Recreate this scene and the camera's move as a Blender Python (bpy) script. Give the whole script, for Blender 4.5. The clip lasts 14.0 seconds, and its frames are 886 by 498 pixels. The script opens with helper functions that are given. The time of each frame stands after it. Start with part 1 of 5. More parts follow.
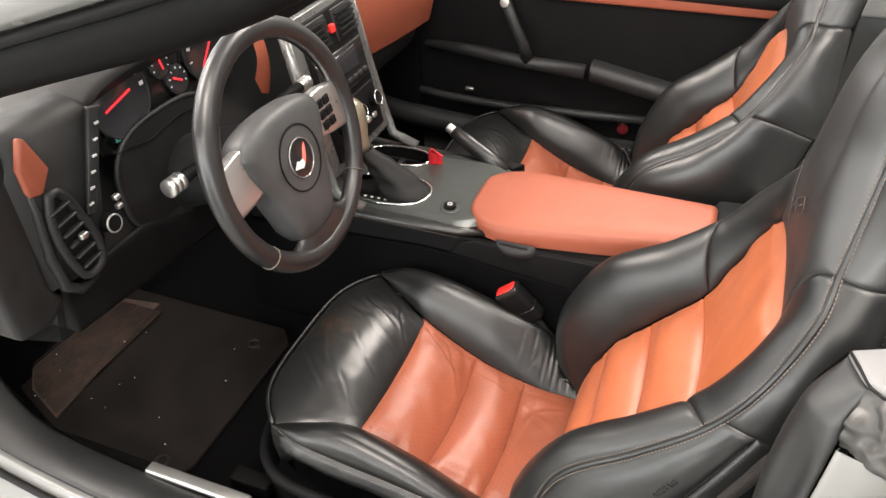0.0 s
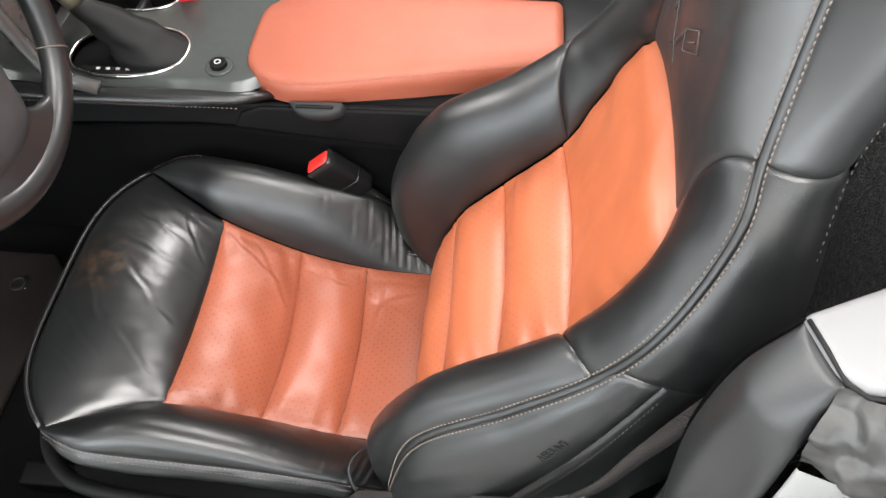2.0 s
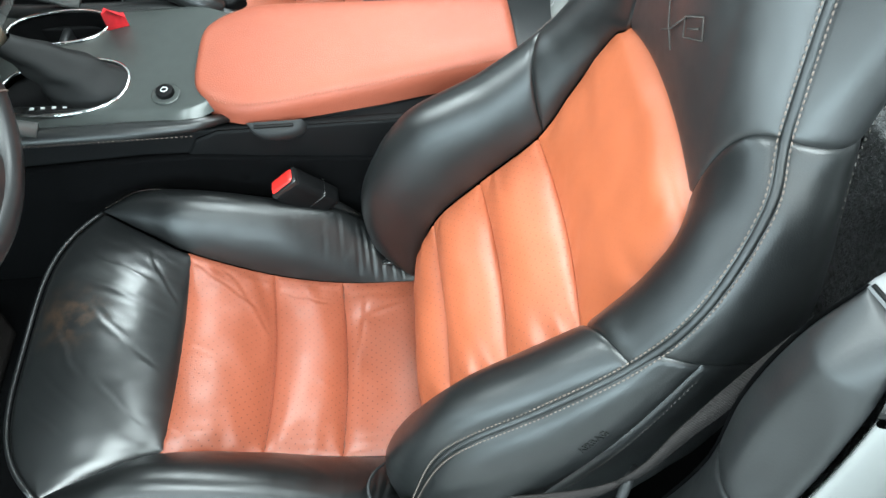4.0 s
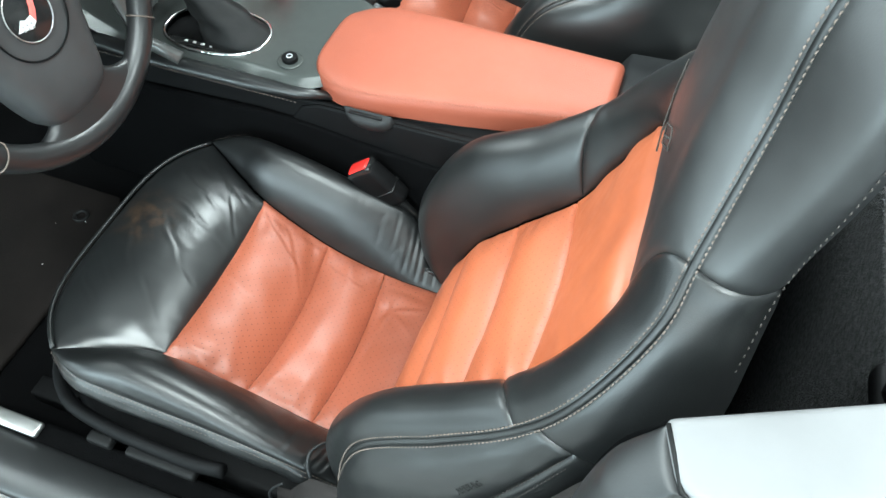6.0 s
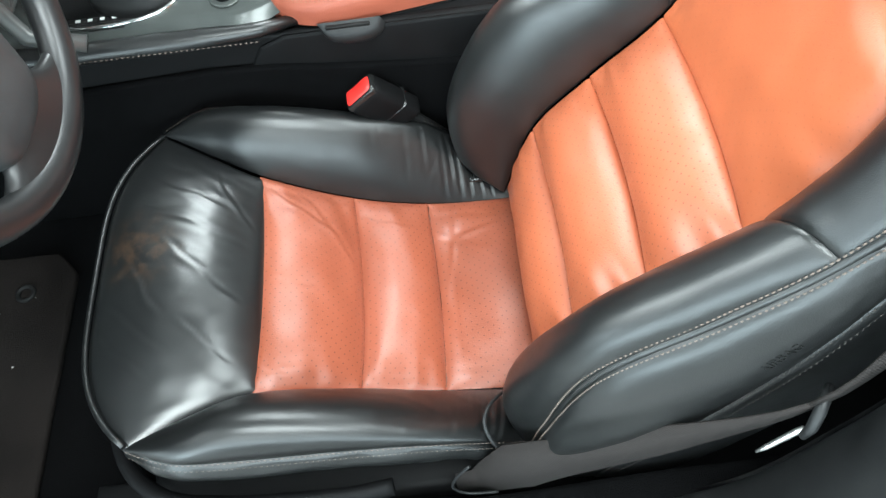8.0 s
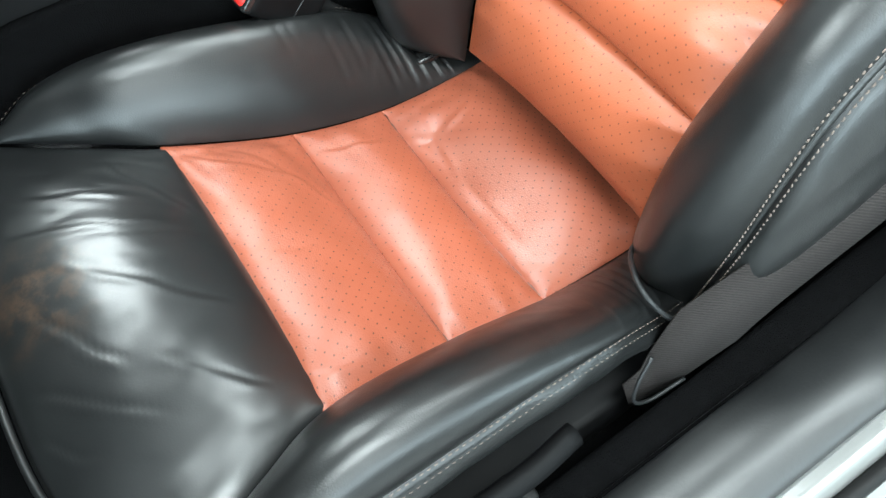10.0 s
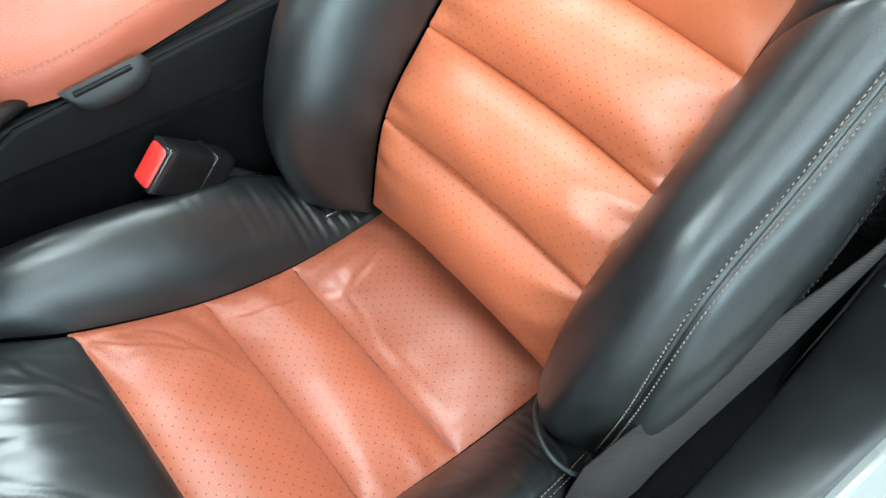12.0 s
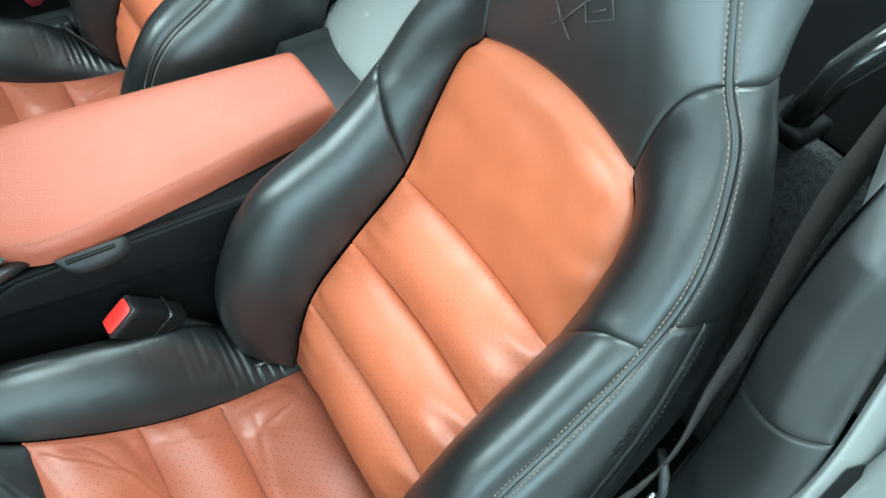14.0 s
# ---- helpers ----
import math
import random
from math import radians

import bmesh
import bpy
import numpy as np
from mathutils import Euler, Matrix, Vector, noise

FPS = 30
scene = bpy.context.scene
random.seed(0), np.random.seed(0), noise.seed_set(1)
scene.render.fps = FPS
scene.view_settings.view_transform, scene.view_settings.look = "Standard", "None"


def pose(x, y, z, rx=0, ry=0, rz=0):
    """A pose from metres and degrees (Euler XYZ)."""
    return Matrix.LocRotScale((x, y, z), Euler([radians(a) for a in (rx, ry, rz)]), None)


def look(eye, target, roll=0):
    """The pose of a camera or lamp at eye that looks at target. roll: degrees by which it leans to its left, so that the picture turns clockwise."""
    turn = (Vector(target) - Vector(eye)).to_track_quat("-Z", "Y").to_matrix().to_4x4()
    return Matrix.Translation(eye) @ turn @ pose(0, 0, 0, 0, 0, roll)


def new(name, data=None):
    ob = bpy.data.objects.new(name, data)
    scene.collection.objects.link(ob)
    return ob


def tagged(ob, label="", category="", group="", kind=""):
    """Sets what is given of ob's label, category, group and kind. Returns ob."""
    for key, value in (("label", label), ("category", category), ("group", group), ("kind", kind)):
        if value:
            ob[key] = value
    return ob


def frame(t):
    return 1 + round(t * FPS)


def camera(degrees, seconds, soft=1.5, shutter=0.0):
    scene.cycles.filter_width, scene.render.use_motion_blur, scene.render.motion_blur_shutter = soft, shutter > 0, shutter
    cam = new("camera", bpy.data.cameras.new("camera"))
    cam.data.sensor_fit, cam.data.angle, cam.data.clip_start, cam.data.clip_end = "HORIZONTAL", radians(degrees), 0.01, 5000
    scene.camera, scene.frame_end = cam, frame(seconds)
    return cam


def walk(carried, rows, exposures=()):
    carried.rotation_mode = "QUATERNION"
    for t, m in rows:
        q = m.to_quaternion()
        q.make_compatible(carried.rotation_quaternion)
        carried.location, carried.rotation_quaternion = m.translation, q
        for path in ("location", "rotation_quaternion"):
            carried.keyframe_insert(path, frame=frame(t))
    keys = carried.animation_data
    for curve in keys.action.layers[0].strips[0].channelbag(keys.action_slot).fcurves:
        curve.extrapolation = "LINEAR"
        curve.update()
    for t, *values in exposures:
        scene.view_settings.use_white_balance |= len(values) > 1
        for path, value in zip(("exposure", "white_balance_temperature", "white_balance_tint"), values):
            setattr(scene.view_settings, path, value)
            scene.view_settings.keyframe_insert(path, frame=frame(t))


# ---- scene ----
cam = camera(63.0, 14.0)
PATH = [
    (0, (0.1, -0.755, 1.326), (-0.5, 0.74, 0.141), -1.6),
    (0.5, (0.134, -0.648, 1.285), (-0.294, 0.76, -0.069), -2.7),
    (1, (0.157, -0.537, 1.248), (-0.265, 0.738, -0.234), -4.3),
    (1.5, (0.125, -0.476, 1.243), (-0.201, 0.715, -0.33), -5.3),
    (2, (0.091, -0.452, 1.234), (-0.073, 0.707, -0.387), -3.6),
    (2.5, (0.068, -0.451, 1.243), (0.017, 0.71, -0.385), -2.2),
    (2.7, (0.061, -0.443, 1.243), (0.03, 0.713, -0.389), -2.9),
    (4.8, (-0.009, -0.439, 1.237), (0.09, 0.708, -0.399), -0.2),
    (5, (-0.004, -0.454, 1.24), (0.064, 0.698, -0.393), 1.0),
    (5.5, (0.061, -0.465, 1.255), (-0.048, 0.69, -0.374), 1.2),
    (6, (0.185, -0.441, 1.271), (-0.208, 0.697, -0.326), 0.6),
    (6.5, (0.232, -0.409, 1.278), (-0.339, 0.67, -0.306), -0.5),
    (7, (0.22, -0.386, 1.258), (-0.379, 0.644, -0.348), -4.6),
    (7.5, (0.111, -0.405, 1.18), (-0.306, 0.617, -0.488), -9.4),
    (8, (-0.077, -0.405, 1.141), (-0.107, 0.619, -0.577), -8.4),
    (8.2, (-0.142, -0.405, 1.097), (-0.034, 0.614, -0.62), -8.8),
    (10.3, (-0.287, -0.307, 0.903), (0.208, 0.58, -0.82), -7.2),
    (10.5, (-0.277, -0.302, 0.91), (0.253, 0.572, -0.808), -6.0),
    (11, (-0.26, -0.293, 0.934), (0.361, 0.578, -0.756), -3.8),
    (11.5, (-0.254, -0.288, 0.939), (0.429, 0.589, -0.723), -2.5),
    (12, (-0.24, -0.281, 0.975), (0.478, 0.598, -0.672), -1.8),
    (12.5, (-0.23, -0.298, 1.002), (0.535, 0.596, -0.615), -0.6),
    (13, (-0.225, -0.328, 1.032), (0.555, 0.573, -0.573), 0.3),
    (13.5, (-0.192, -0.327, 1.129), (0.685, 0.587, -0.419), 3.6),
    (14, (-0.149, -0.356, 1.183), (0.634, 0.685, -0.335), 5.7),
]
walk(cam, [(t, look(eye, target, roll)) for t, eye, target, roll in PATH],
     [(0, 0.08, 7200, 14), (1.5, 0.15, 6850, 12), (2.7, 0.30, 6300, 8), (4.8, 0.35, 5650, -9), (6.5, 0.30, 5900, -3), (8.2, 0.42, 5900, -2), (10.3, 0.52, 5900, -3), (12.5, 0.33, 5500, -10), (14, 0.25, 5300, -16)])

# ---- light and room air ----
world = bpy.data.worlds.new("world")
scene.world = world
world.use_nodes = True
world.node_tree.nodes["Background"].inputs[0].default_value = (0.75, 0.87, 1.0, 1)
world.node_tree.nodes["Background"].inputs[1].default_value = 0.09


def area_lamp(name, eye, target, sx, sy, watts, colour):
    d = bpy.data.lights.new(name, "AREA")
    d.shape, d.size, d.size_y, d.energy, d.color = "RECTANGLE", sx, sy, watts, colour
    ob = new(name, d)
    ob.matrix_world = look(eye, target)
    return ob


# rows of ceiling lights of the showroom
WHITE = (1.0, 0.985, 0.97)
area_lamp("ceiling_light_lamp", (0.35, 2.6, 3.18), (0.35, 2.6, 0), 1.1, 1.9, 165, WHITE)
area_lamp("ceiling_light_lamp", (0.45, -0.85, 3.18), (0.45, -0.85, 0), 1.5, 0.8, 95, WHITE)
area_lamp("ceiling_light_lamp", (-2.8, -0.3, 3.18), (-2.8, -0.3, 0), 1.7, 1.9, 245, WHITE)
area_lamp("ceiling_light_lamp", (0.0, -2.9, 3.18), (0.0, -2.9, 0), 3.6, 0.8, 94, WHITE)
area_lamp("ceiling_light_lamp", (2.3, 0.4, 3.18), (2.3, 0.4, 0), 1.9, 1.0, 94, WHITE)
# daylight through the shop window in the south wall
area_lamp("unseen_window_light", (-1.0, -4.47, 2.2), (-1.0, 0, 2.2), 6.0, 1.0, 215, (0.90, 0.96, 1.0))
# low south-west opening, unseen, added to brighten the headrest and backrest flank
area_lamp("unseen_window_light", (-3.0, -4.47, 0.95), (-3.0, 0, 0.95), 1.8, 1.3, 95, (0.85, 0.95, 1.0))
# south-east opening, unseen, added to put a sheen on the headrest side
area_lamp("unseen_window_light", (3.2, -4.47, 1.4), (3.2, 0, 1.4), 2.0, 1.8, 100, (0.85, 0.95, 1.0))
# window assumed in the unseen west wall
area_lamp("unseen_window_light", (-4.47, 0.3, 1.95), (0, 0.3, 1.95), 8.2, 1.3, 235, (0.90, 0.96, 1.0))


# ---- materials ----
def mat(name):
    m = bpy.data.materials.new(name)
    m.use_nodes = True
    return m, m.node_tree.nodes, m.node_tree.links, m.node_tree.nodes["Principled BSDF"]


def noise_tex(n, l, src, scale, detail=3.0, rough=0.55):
    t = n.new("ShaderNodeTexNoise")
    t.inputs["Scale"].default_value, t.inputs["Detail"].default_value, t.inputs["Roughness"].default_value = scale, detail, rough
    l.new(src, t.inputs["Vector"])
    return t


def ramp(n, l, src, lo, hi, a, b):
    r = n.new("ShaderNodeMapRange")
    r.inputs[1].default_value, r.inputs[2].default_value, r.inputs[3].default_value, r.inputs[4].default_value = lo, hi, a, b
    l.new(src, r.inputs[0])
    return r.outputs[0]


def mix_col(n, l, fac, a, b):
    m = n.new("ShaderNodeMix")
    m.data_type = "RGBA"
    l.new(fac, m.inputs[0])
    for sock, v in ((m.inputs[6], a), (m.inputs[7], b)):
        if isinstance(v, tuple):
            sock.default_value = (*v, 1)
        else:
            l.new(v, sock)
    return m.outputs[2]


def bump(n, l, height, strength, dist, under=None):
    b = n.new("ShaderNodeBump")
    b.inputs["Strength"].default_value, b.inputs["Distance"].default_value = strength, dist
    l.new(height, b.inputs["Height"])
    if under is not None:
        l.new(under, b.inputs["Normal"])
    return b.outputs[0]


def leather(name, col, col2, rough=(0.32, 0.5), grain=700, grain_amt=0.25, perforated=0.0, crease_amt=0.08, folds=0.0, spec=0.5, rub=None):
    m, n, l, p = mat(name)
    tc = n.new("ShaderNodeTexCoord")
    big = noise_tex(n, l, tc.outputs["Object"], 9.0, 4)
    base = mix_col(n, l, ramp(n, l, big.outputs[0], 0.35, 0.7, 0, 1), col, col2)
    fine = noise_tex(n, l, tc.outputs["Object"], 60.0, 3)
    if rub:
        # a brown rubbed patch round one spot
        spot, radius, brown = rub
        away = n.new("ShaderNodeVectorMath")
        away.operation = "DISTANCE"
        away.inputs[1].default_value = spot
        l.new(tc.outputs["Object"], away.inputs[0])
        near = n.new("ShaderNodeMath")
        near.operation = "MULTIPLY"
        l.new(ramp(n, l, away.outputs["Value"], 0.3 * radius, radius, 1, 0), near.inputs[0])
        l.new(ramp(n, l, noise_tex(n, l, tc.outputs["Object"], 70.0, 5, 0.7).outputs[0], 0.46, 0.62, 0, 0.8), near.inputs[1])
        base = mix_col(n, l, near.outputs[0], base, brown)
    vor = n.new("ShaderNodeTexVoronoi")
    vor.feature = "DISTANCE_TO_EDGE"
    vor.inputs["Scale"].default_value = grain
    l.new(tc.outputs["Object"], vor.inputs["Vector"])
    nrm = bump(n, l, ramp(n, l, vor.outputs["Distance"], 0.0, 0.25, 0, 1), grain_amt, 0.00015)
    crease = noise_tex(n, l, tc.outputs["Object"], 26.0, 3, 0.5)
    nrm = bump(n, l, crease.outputs[0], crease_amt, 0.003, nrm)
    if folds:
        warp = n.new("ShaderNodeVectorMath")
        warp.operation = "MULTIPLY_ADD"
        warp.inputs[1].default_value = (0.05, 0.05, 0.05)
        l.new(noise_tex(n, l, tc.outputs["Object"], 14.0, 3).outputs["Color"], warp.inputs[0])
        l.new(tc.outputs["Object"], warp.inputs[2])
        # long hairline creases
        off = n.new("ShaderNodeMath")
        off.operation = "SUBTRACT"
        off.inputs[1].default_value = 0.5
        l.new(noise_tex(n, l, warp.outputs[0], 30.0, 2.0, 0.5).outputs[0], off.inputs[0])
        size = n.new("ShaderNodeMath")
        size.operation = "ABSOLUTE"
        l.new(off.outputs[0], size.inputs[0])
        line = ramp(n, l, size.outputs[0], 0.0, 0.05, 0, 1)
        keep = ramp(n, l, noise_tex(n, l, tc.outputs["Object"], 7.0, 2).outputs[0], 0.45, 0.62, 0, folds)
        b = n.new("ShaderNodeBump")
        b.inputs["Distance"].default_value = 0.0012
        l.new(keep, b.inputs["Strength"])
        l.new(line, b.inputs["Height"])
        l.new(nrm, b.inputs["Normal"])
        nrm = b.outputs[0]
    if perforated:
        uv = n.new("ShaderNodeUVMap")
        dots = []
        for off in (0.0, 0.5):
            sc = n.new("ShaderNodeVectorMath")
            sc.operation = "MULTIPLY_ADD"
            sc.inputs[1].default_value, sc.inputs[2].default_value = (1 / 0.0112, 1 / 0.0112, 0), (off, off, 0)
            l.new(uv.outputs[0], sc.inputs[0])
            fr = n.new("ShaderNodeVectorMath")
            fr.operation = "FRACTION"
            l.new(sc.outputs[0], fr.inputs[0])
            ds = n.new("ShaderNodeVectorMath")
            ds.operation = "DISTANCE"
            ds.inputs[1].default_value = (0.5, 0.5, 0)
            l.new(fr.outputs[0], ds.inputs[0])
            dots.append(ramp(n, l, ds.outputs["Value"], 0.048, 0.082, perforated, 0))
        mx = n.new("ShaderNodeMath")
        mx.operation = "MAXIMUM"
        l.new(dots[0], mx.inputs[0])
        l.new(dots[1], mx.inputs[1])
        base = mix_col(n, l, mx.outputs[0], base, (0.045, 0.013, 0.006))
    l.new(base, p.inputs["Base Color"])
    l.new(ramp(n, l, fine.outputs[0], 0.3, 0.7, *rough), p.inputs["Roughness"])
    l.new(nrm, p.inputs["Normal"])
    p.inputs["Specular IOR Level"].default_value = spec
    return m


def simple(name, col, rough=0.5, metal=0.0, var=0.15, scale=30.0, bump_amt=0.1, bump_scale=400.0, dist=0.0004, coat=0.0, spec=0.5):
    m, n, l, p = mat(name)
    tc = n.new("ShaderNodeTexCoord")
    big = noise_tex(n, l, tc.outputs["Object"], scale, 4)
    lo, hi = tuple(c * (1 - var) for c in col), tuple(min(1, c * (1 + var)) for c in col)
    l.new(mix_col(n, l, ramp(n, l, big.outputs[0], 0.3, 0.7, 0, 1), lo, hi), p.inputs["Base Color"])
    l.new(ramp(n, l, big.outputs[0], 0.3, 0.7, rough * 0.88, min(1, rough * 1.12)), p.inputs["Roughness"])
    p.inputs["Metallic"].default_value = metal
    p.inputs["Coat Weight"].default_value = coat
    p.inputs["Specular IOR Level"].default_value = spec
    if bump_amt:
        g = noise_tex(n, l, tc.outputs["Object"], bump_scale, 2)
        l.new(bump(n, l, g.outputs[0], bump_amt, dist), p.inputs["Normal"])
    return m


M_BLACK = leather("black_leather", (0.0062, 0.0065, 0.0067), (0.010, 0.0105, 0.0105), (0.30, 0.36), 480, 0.24, crease_amt=0.035, spec=0.58)
M_FRONT = leather("rubbed_black_leather", (0.00743, 0.00783, 0.0081), (0.0121, 0.0128, 0.0128), (0.28, 0.31), 520, 0.10, crease_amt=0.012, spec=0.7, rub=((-0.412, 0.026, 0.497), 0.055, (0.048, 0.029, 0.018)))
M_BLACKB = leather("black_leather_back", (0.00675, 0.00716, 0.00743), (0.0101, 0.0108, 0.0108), (0.32, 0.38), 480, 0.26, crease_amt=0.045, folds=0.02, spec=0.62)
# headrest black leather with a lighter base standing in for light from above
M_HEAD = leather("lightened_black_leather", (0.0125, 0.0128, 0.013), (0.018, 0.0185, 0.0187), (0.38, 0.45), 450, 0.12, crease_amt=0.04, folds=0.025, spec=0.85)
M_TAN = leather("terracotta_leather", (0.365, 0.095, 0.037), (0.415, 0.111, 0.044), (0.36, 0.44), 500, 0.28, perforated=0.16, spec=0.66)
M_PERF = leather("perforated_terracotta_leather", (0.27, 0.0729, 0.0378), (0.324, 0.0891, 0.0473), (0.33, 0.41), 420, 0.55, perforated=0.82, spec=0.56)
M_PERFB = leather("perforated_back_leather", (0.335, 0.088, 0.037), (0.385, 0.104, 0.045), (0.37, 0.45), 420, 0.45, perforated=0.66, folds=0.03, spec=0.66)
M_ARM = leather("terracotta_vinyl", (0.240, 0.062, 0.034), (0.275, 0.073, 0.041), (0.44, 0.52), 380, 0.9, spec=0.38)
M_STITCH = simple("grey_brown_thread", (0.125, 0.098, 0.082), 0.8)
M_STITCH_R = simple("rust_thread", (0.216, 0.081, 0.0486), 0.8)
M_PLASTIC = simple("black_plastic", (0.00473, 0.00473, 0.005), 0.58, bump_amt=0.15, bump_scale=700, spec=0.10)
M_PLASTIC_G = simple("grained_dark_plastic", (0.0149, 0.0155, 0.0162), 0.45, bump_amt=0.25, bump_scale=420, spec=0.3)
M_GLOSS = simple("gloss_black_plastic", (0.0135, 0.0135, 0.0135), 0.15, bump_amt=0.0)
M_CARPET = simple("black_carpet", (0.00297, 0.00297, 0.00324), 0.95, var=0.4, scale=120, bump_amt=0.9, bump_scale=900, dist=0.003, spec=0.05)
M_MAT = simple("worn_floor_mat", (0.0110, 0.0090, 0.0082), 0.92, var=0.35, scale=14, bump_amt=0.8, bump_scale=800, dist=0.002, spec=0.1)
M_MATPAD = simple("ribbed_heel_pad", (0.040, 0.021, 0.016), 0.8, var=0.7, scale=26, bump_amt=0.5, bump_scale=300, dist=0.001)
M_PLATE = simple("dark_pearl_trim", (0.056, 0.061, 0.058), 0.22, 0.2, var=0.04, scale=60, bump_amt=0.0, spec=0.3)
M_SILVER = simple("satin_silver", (0.55, 0.55, 0.54), 0.30, 0.9, var=0.03, bump_amt=0.0)
M_CHROME = simple("chrome", (0.8, 0.8, 0.8), 0.1, 1.0, var=0.02, bump_amt=0.0)
M_ALU = simple("scuff_plate_metal", (0.60, 0.60, 0.58), 0.33, 0.9, var=0.03, bump_amt=0.05)
M_PAINT = simple("white_car_paint", (0.19, 0.193, 0.188), 0.25, var=0.02, bump_amt=0.0, coat=0.6)
# matt white with a slightly darker base than M_PAINT and no coat
M_DECK = simple("matt_darker_white_paint", (0.165, 0.165, 0.168), 0.50, var=0.04, bump_amt=0.0)
M_RED = simple("red_plastic", (0.75, 0.03, 0.025), 0.32, bump_amt=0.0)
M_REFLECTOR = simple("dark_red_reflector", (0.09, 0.006, 0.008), 0.3, bump_amt=0.0)
M_TAG = simple("red_fabric_tag", (0.75, 0.02, 0.03), 0.7)
def webbing(name, col):
    """Woven belt: fine slanted twill lines."""
    m, n, l, p = mat(name)
    tc = n.new("ShaderNodeTexCoord")
    wv = n.new("ShaderNodeTexWave")
    wv.bands_direction = "DIAGONAL"
    wv.inputs["Scale"].default_value, wv.inputs["Distortion"].default_value, wv.inputs["Detail"].default_value, wv.inputs["Detail Scale"].default_value = 190.0, 2.5, 2.0, 4.0
    l.new(tc.outputs["Object"], wv.inputs["Vector"])
    l.new(mix_col(n, l, wv.outputs["Fac"], tuple(0.6 * c for c in col), tuple(1.45 * c for c in col)), p.inputs["Base Color"])
    l.new(bump(n, l, wv.outputs["Fac"], 0.5, 0.0006), p.inputs["Normal"])
    p.inputs["Roughness"].default_value, p.inputs["Specular IOR Level"].default_value = 0.8, 0.2
    return m


M_WEB = webbing("belt_webbing", (0.0195, 0.0168, 0.0160))
M_RUBBER = simple("black_rubber", (0.00675, 0.00675, 0.00675), 0.6, spec=0.2)
M_GAITER = leather("gaiter_leather", (0.00675, 0.00675, 0.00675), (0.00945, 0.00945, 0.00945), (0.55, 0.65), 500, 0.3, spec=0.25)
M_RIM = leather("wheel_leather", (0.010, 0.0102, 0.0106), (0.015, 0.0152, 0.0155), (0.32, 0.40), 500, 0.10, crease_amt=0.03, spec=0.7)
M_KNOB = simple("satin_champagne_trim", (0.27, 0.235, 0.175), 0.32, 0.6, var=0.04, bump_amt=0.0)
M_HUB = simple("satin_grey_vinyl", (0.042, 0.043, 0.044), 0.48, bump_amt=0.2, bump_scale=500, spec=0.5)
M_DASH = simple("soft_dash_vinyl", (0.011, 0.0112, 0.0115), 0.52, bump_amt=0.3, bump_scale=380, spec=0.3)
M_STACK = simple("silver_pearl_trim", (0.115, 0.118, 0.115), 0.28, 0.4, var=0.04, bump_amt=0.0, coat=0.3)
M_STITCH_D = simple("dark_thread", (0.040, 0.034, 0.030), 0.8)
M_FUZZ = simple("fuzzy_grey_carpet", (0.075, 0.076, 0.078), 0.95, var=0.45, scale=160, bump_amt=1.0, bump_scale=420, dist=0.006, spec=0.15)
M_TRIM = simple("grey_grained_trim", (0.0145, 0.0150, 0.0154), 0.43, bump_amt=0.25, bump_scale=420, spec=0.60)
M_CAST = simple("latch_casting", (0.040, 0.039, 0.0375), 0.36, 0.3, var=0.5, scale=45)
M_YELLOW = simple("yellow_sticker", (0.75, 0.55, 0.03), 0.5, bump_amt=0)
M_PAPER = simple("white_sticker", (0.72, 0.72, 0.70), 0.5, bump_amt=0)
M_GREYINK = simple("grey_ink", (0.338, 0.338, 0.338), 0.6, bump_amt=0)
M_PINKINK = simple("red_ink", (0.81, 0.162, 0.135), 0.6, bump_amt=0)
M_WHITEINK = simple("white_ink", (0.7, 0.7, 0.7), 0.5, bump_amt=0)
M_WALL = simple("painted_wall", (0.36, 0.36, 0.355), 0.8, var=0.06, scale=2)
M_FLOOR = simple("sealed_concrete", (0.28, 0.275, 0.265), 0.35, var=0.12, scale=3)


def glow(name, col, k):
    m, n, l, p = mat(name)
    p.inputs["Base Color"].default_value = (0.02, 0.02, 0.02, 1)
    p.inputs["Emission Color"].default_value, p.inputs["Emission Strength"].default_value = (*col, 1), k
    return m


M_NEEDLE = glow("lit_red_needle", (1.0, 0.03, 0.05), 1.2)
M_DIGITS = glow("lit_green_display", (0.1, 0.55, 0.5), 0.25)
M_GLASS = simple("smoked_lens", (0.027, 0.027, 0.0297), 0.08, bump_amt=0)


# ---- mesh helpers ----
def curve(keys):
    """A smooth function of s through keys of (s, a, b, c)."""
    k = np.array(keys, float)
    s, v = k[:, 0], k[:, 1:]
    d = np.zeros_like(v)
    d[1:-1] = (v[2:] - v[:-2]) / (s[2:] - s[:-2])[:, None]
    d[0], d[-1] = (v[1] - v[0]) / (s[1] - s[0]), (v[-1] - v[-2]) / (s[-1] - s[-2])

    def at(q):
        q = min(max(q, s[0]), s[-1])
        i = min(max(int(np.searchsorted(s, q) - 1), 0), len(s) - 2)
        h = s[i + 1] - s[i]
        t = (q - s[i]) / h
        t2, t3 = t * t, t * t * t
        return (2 * t3 - 3 * t2 + 1) * v[i] + (t3 - 2 * t2 + t) * h * d[i] + (3 * t2 - 2 * t3) * v[i + 1] + (t3 - t2) * h * d[i + 1]

    return at


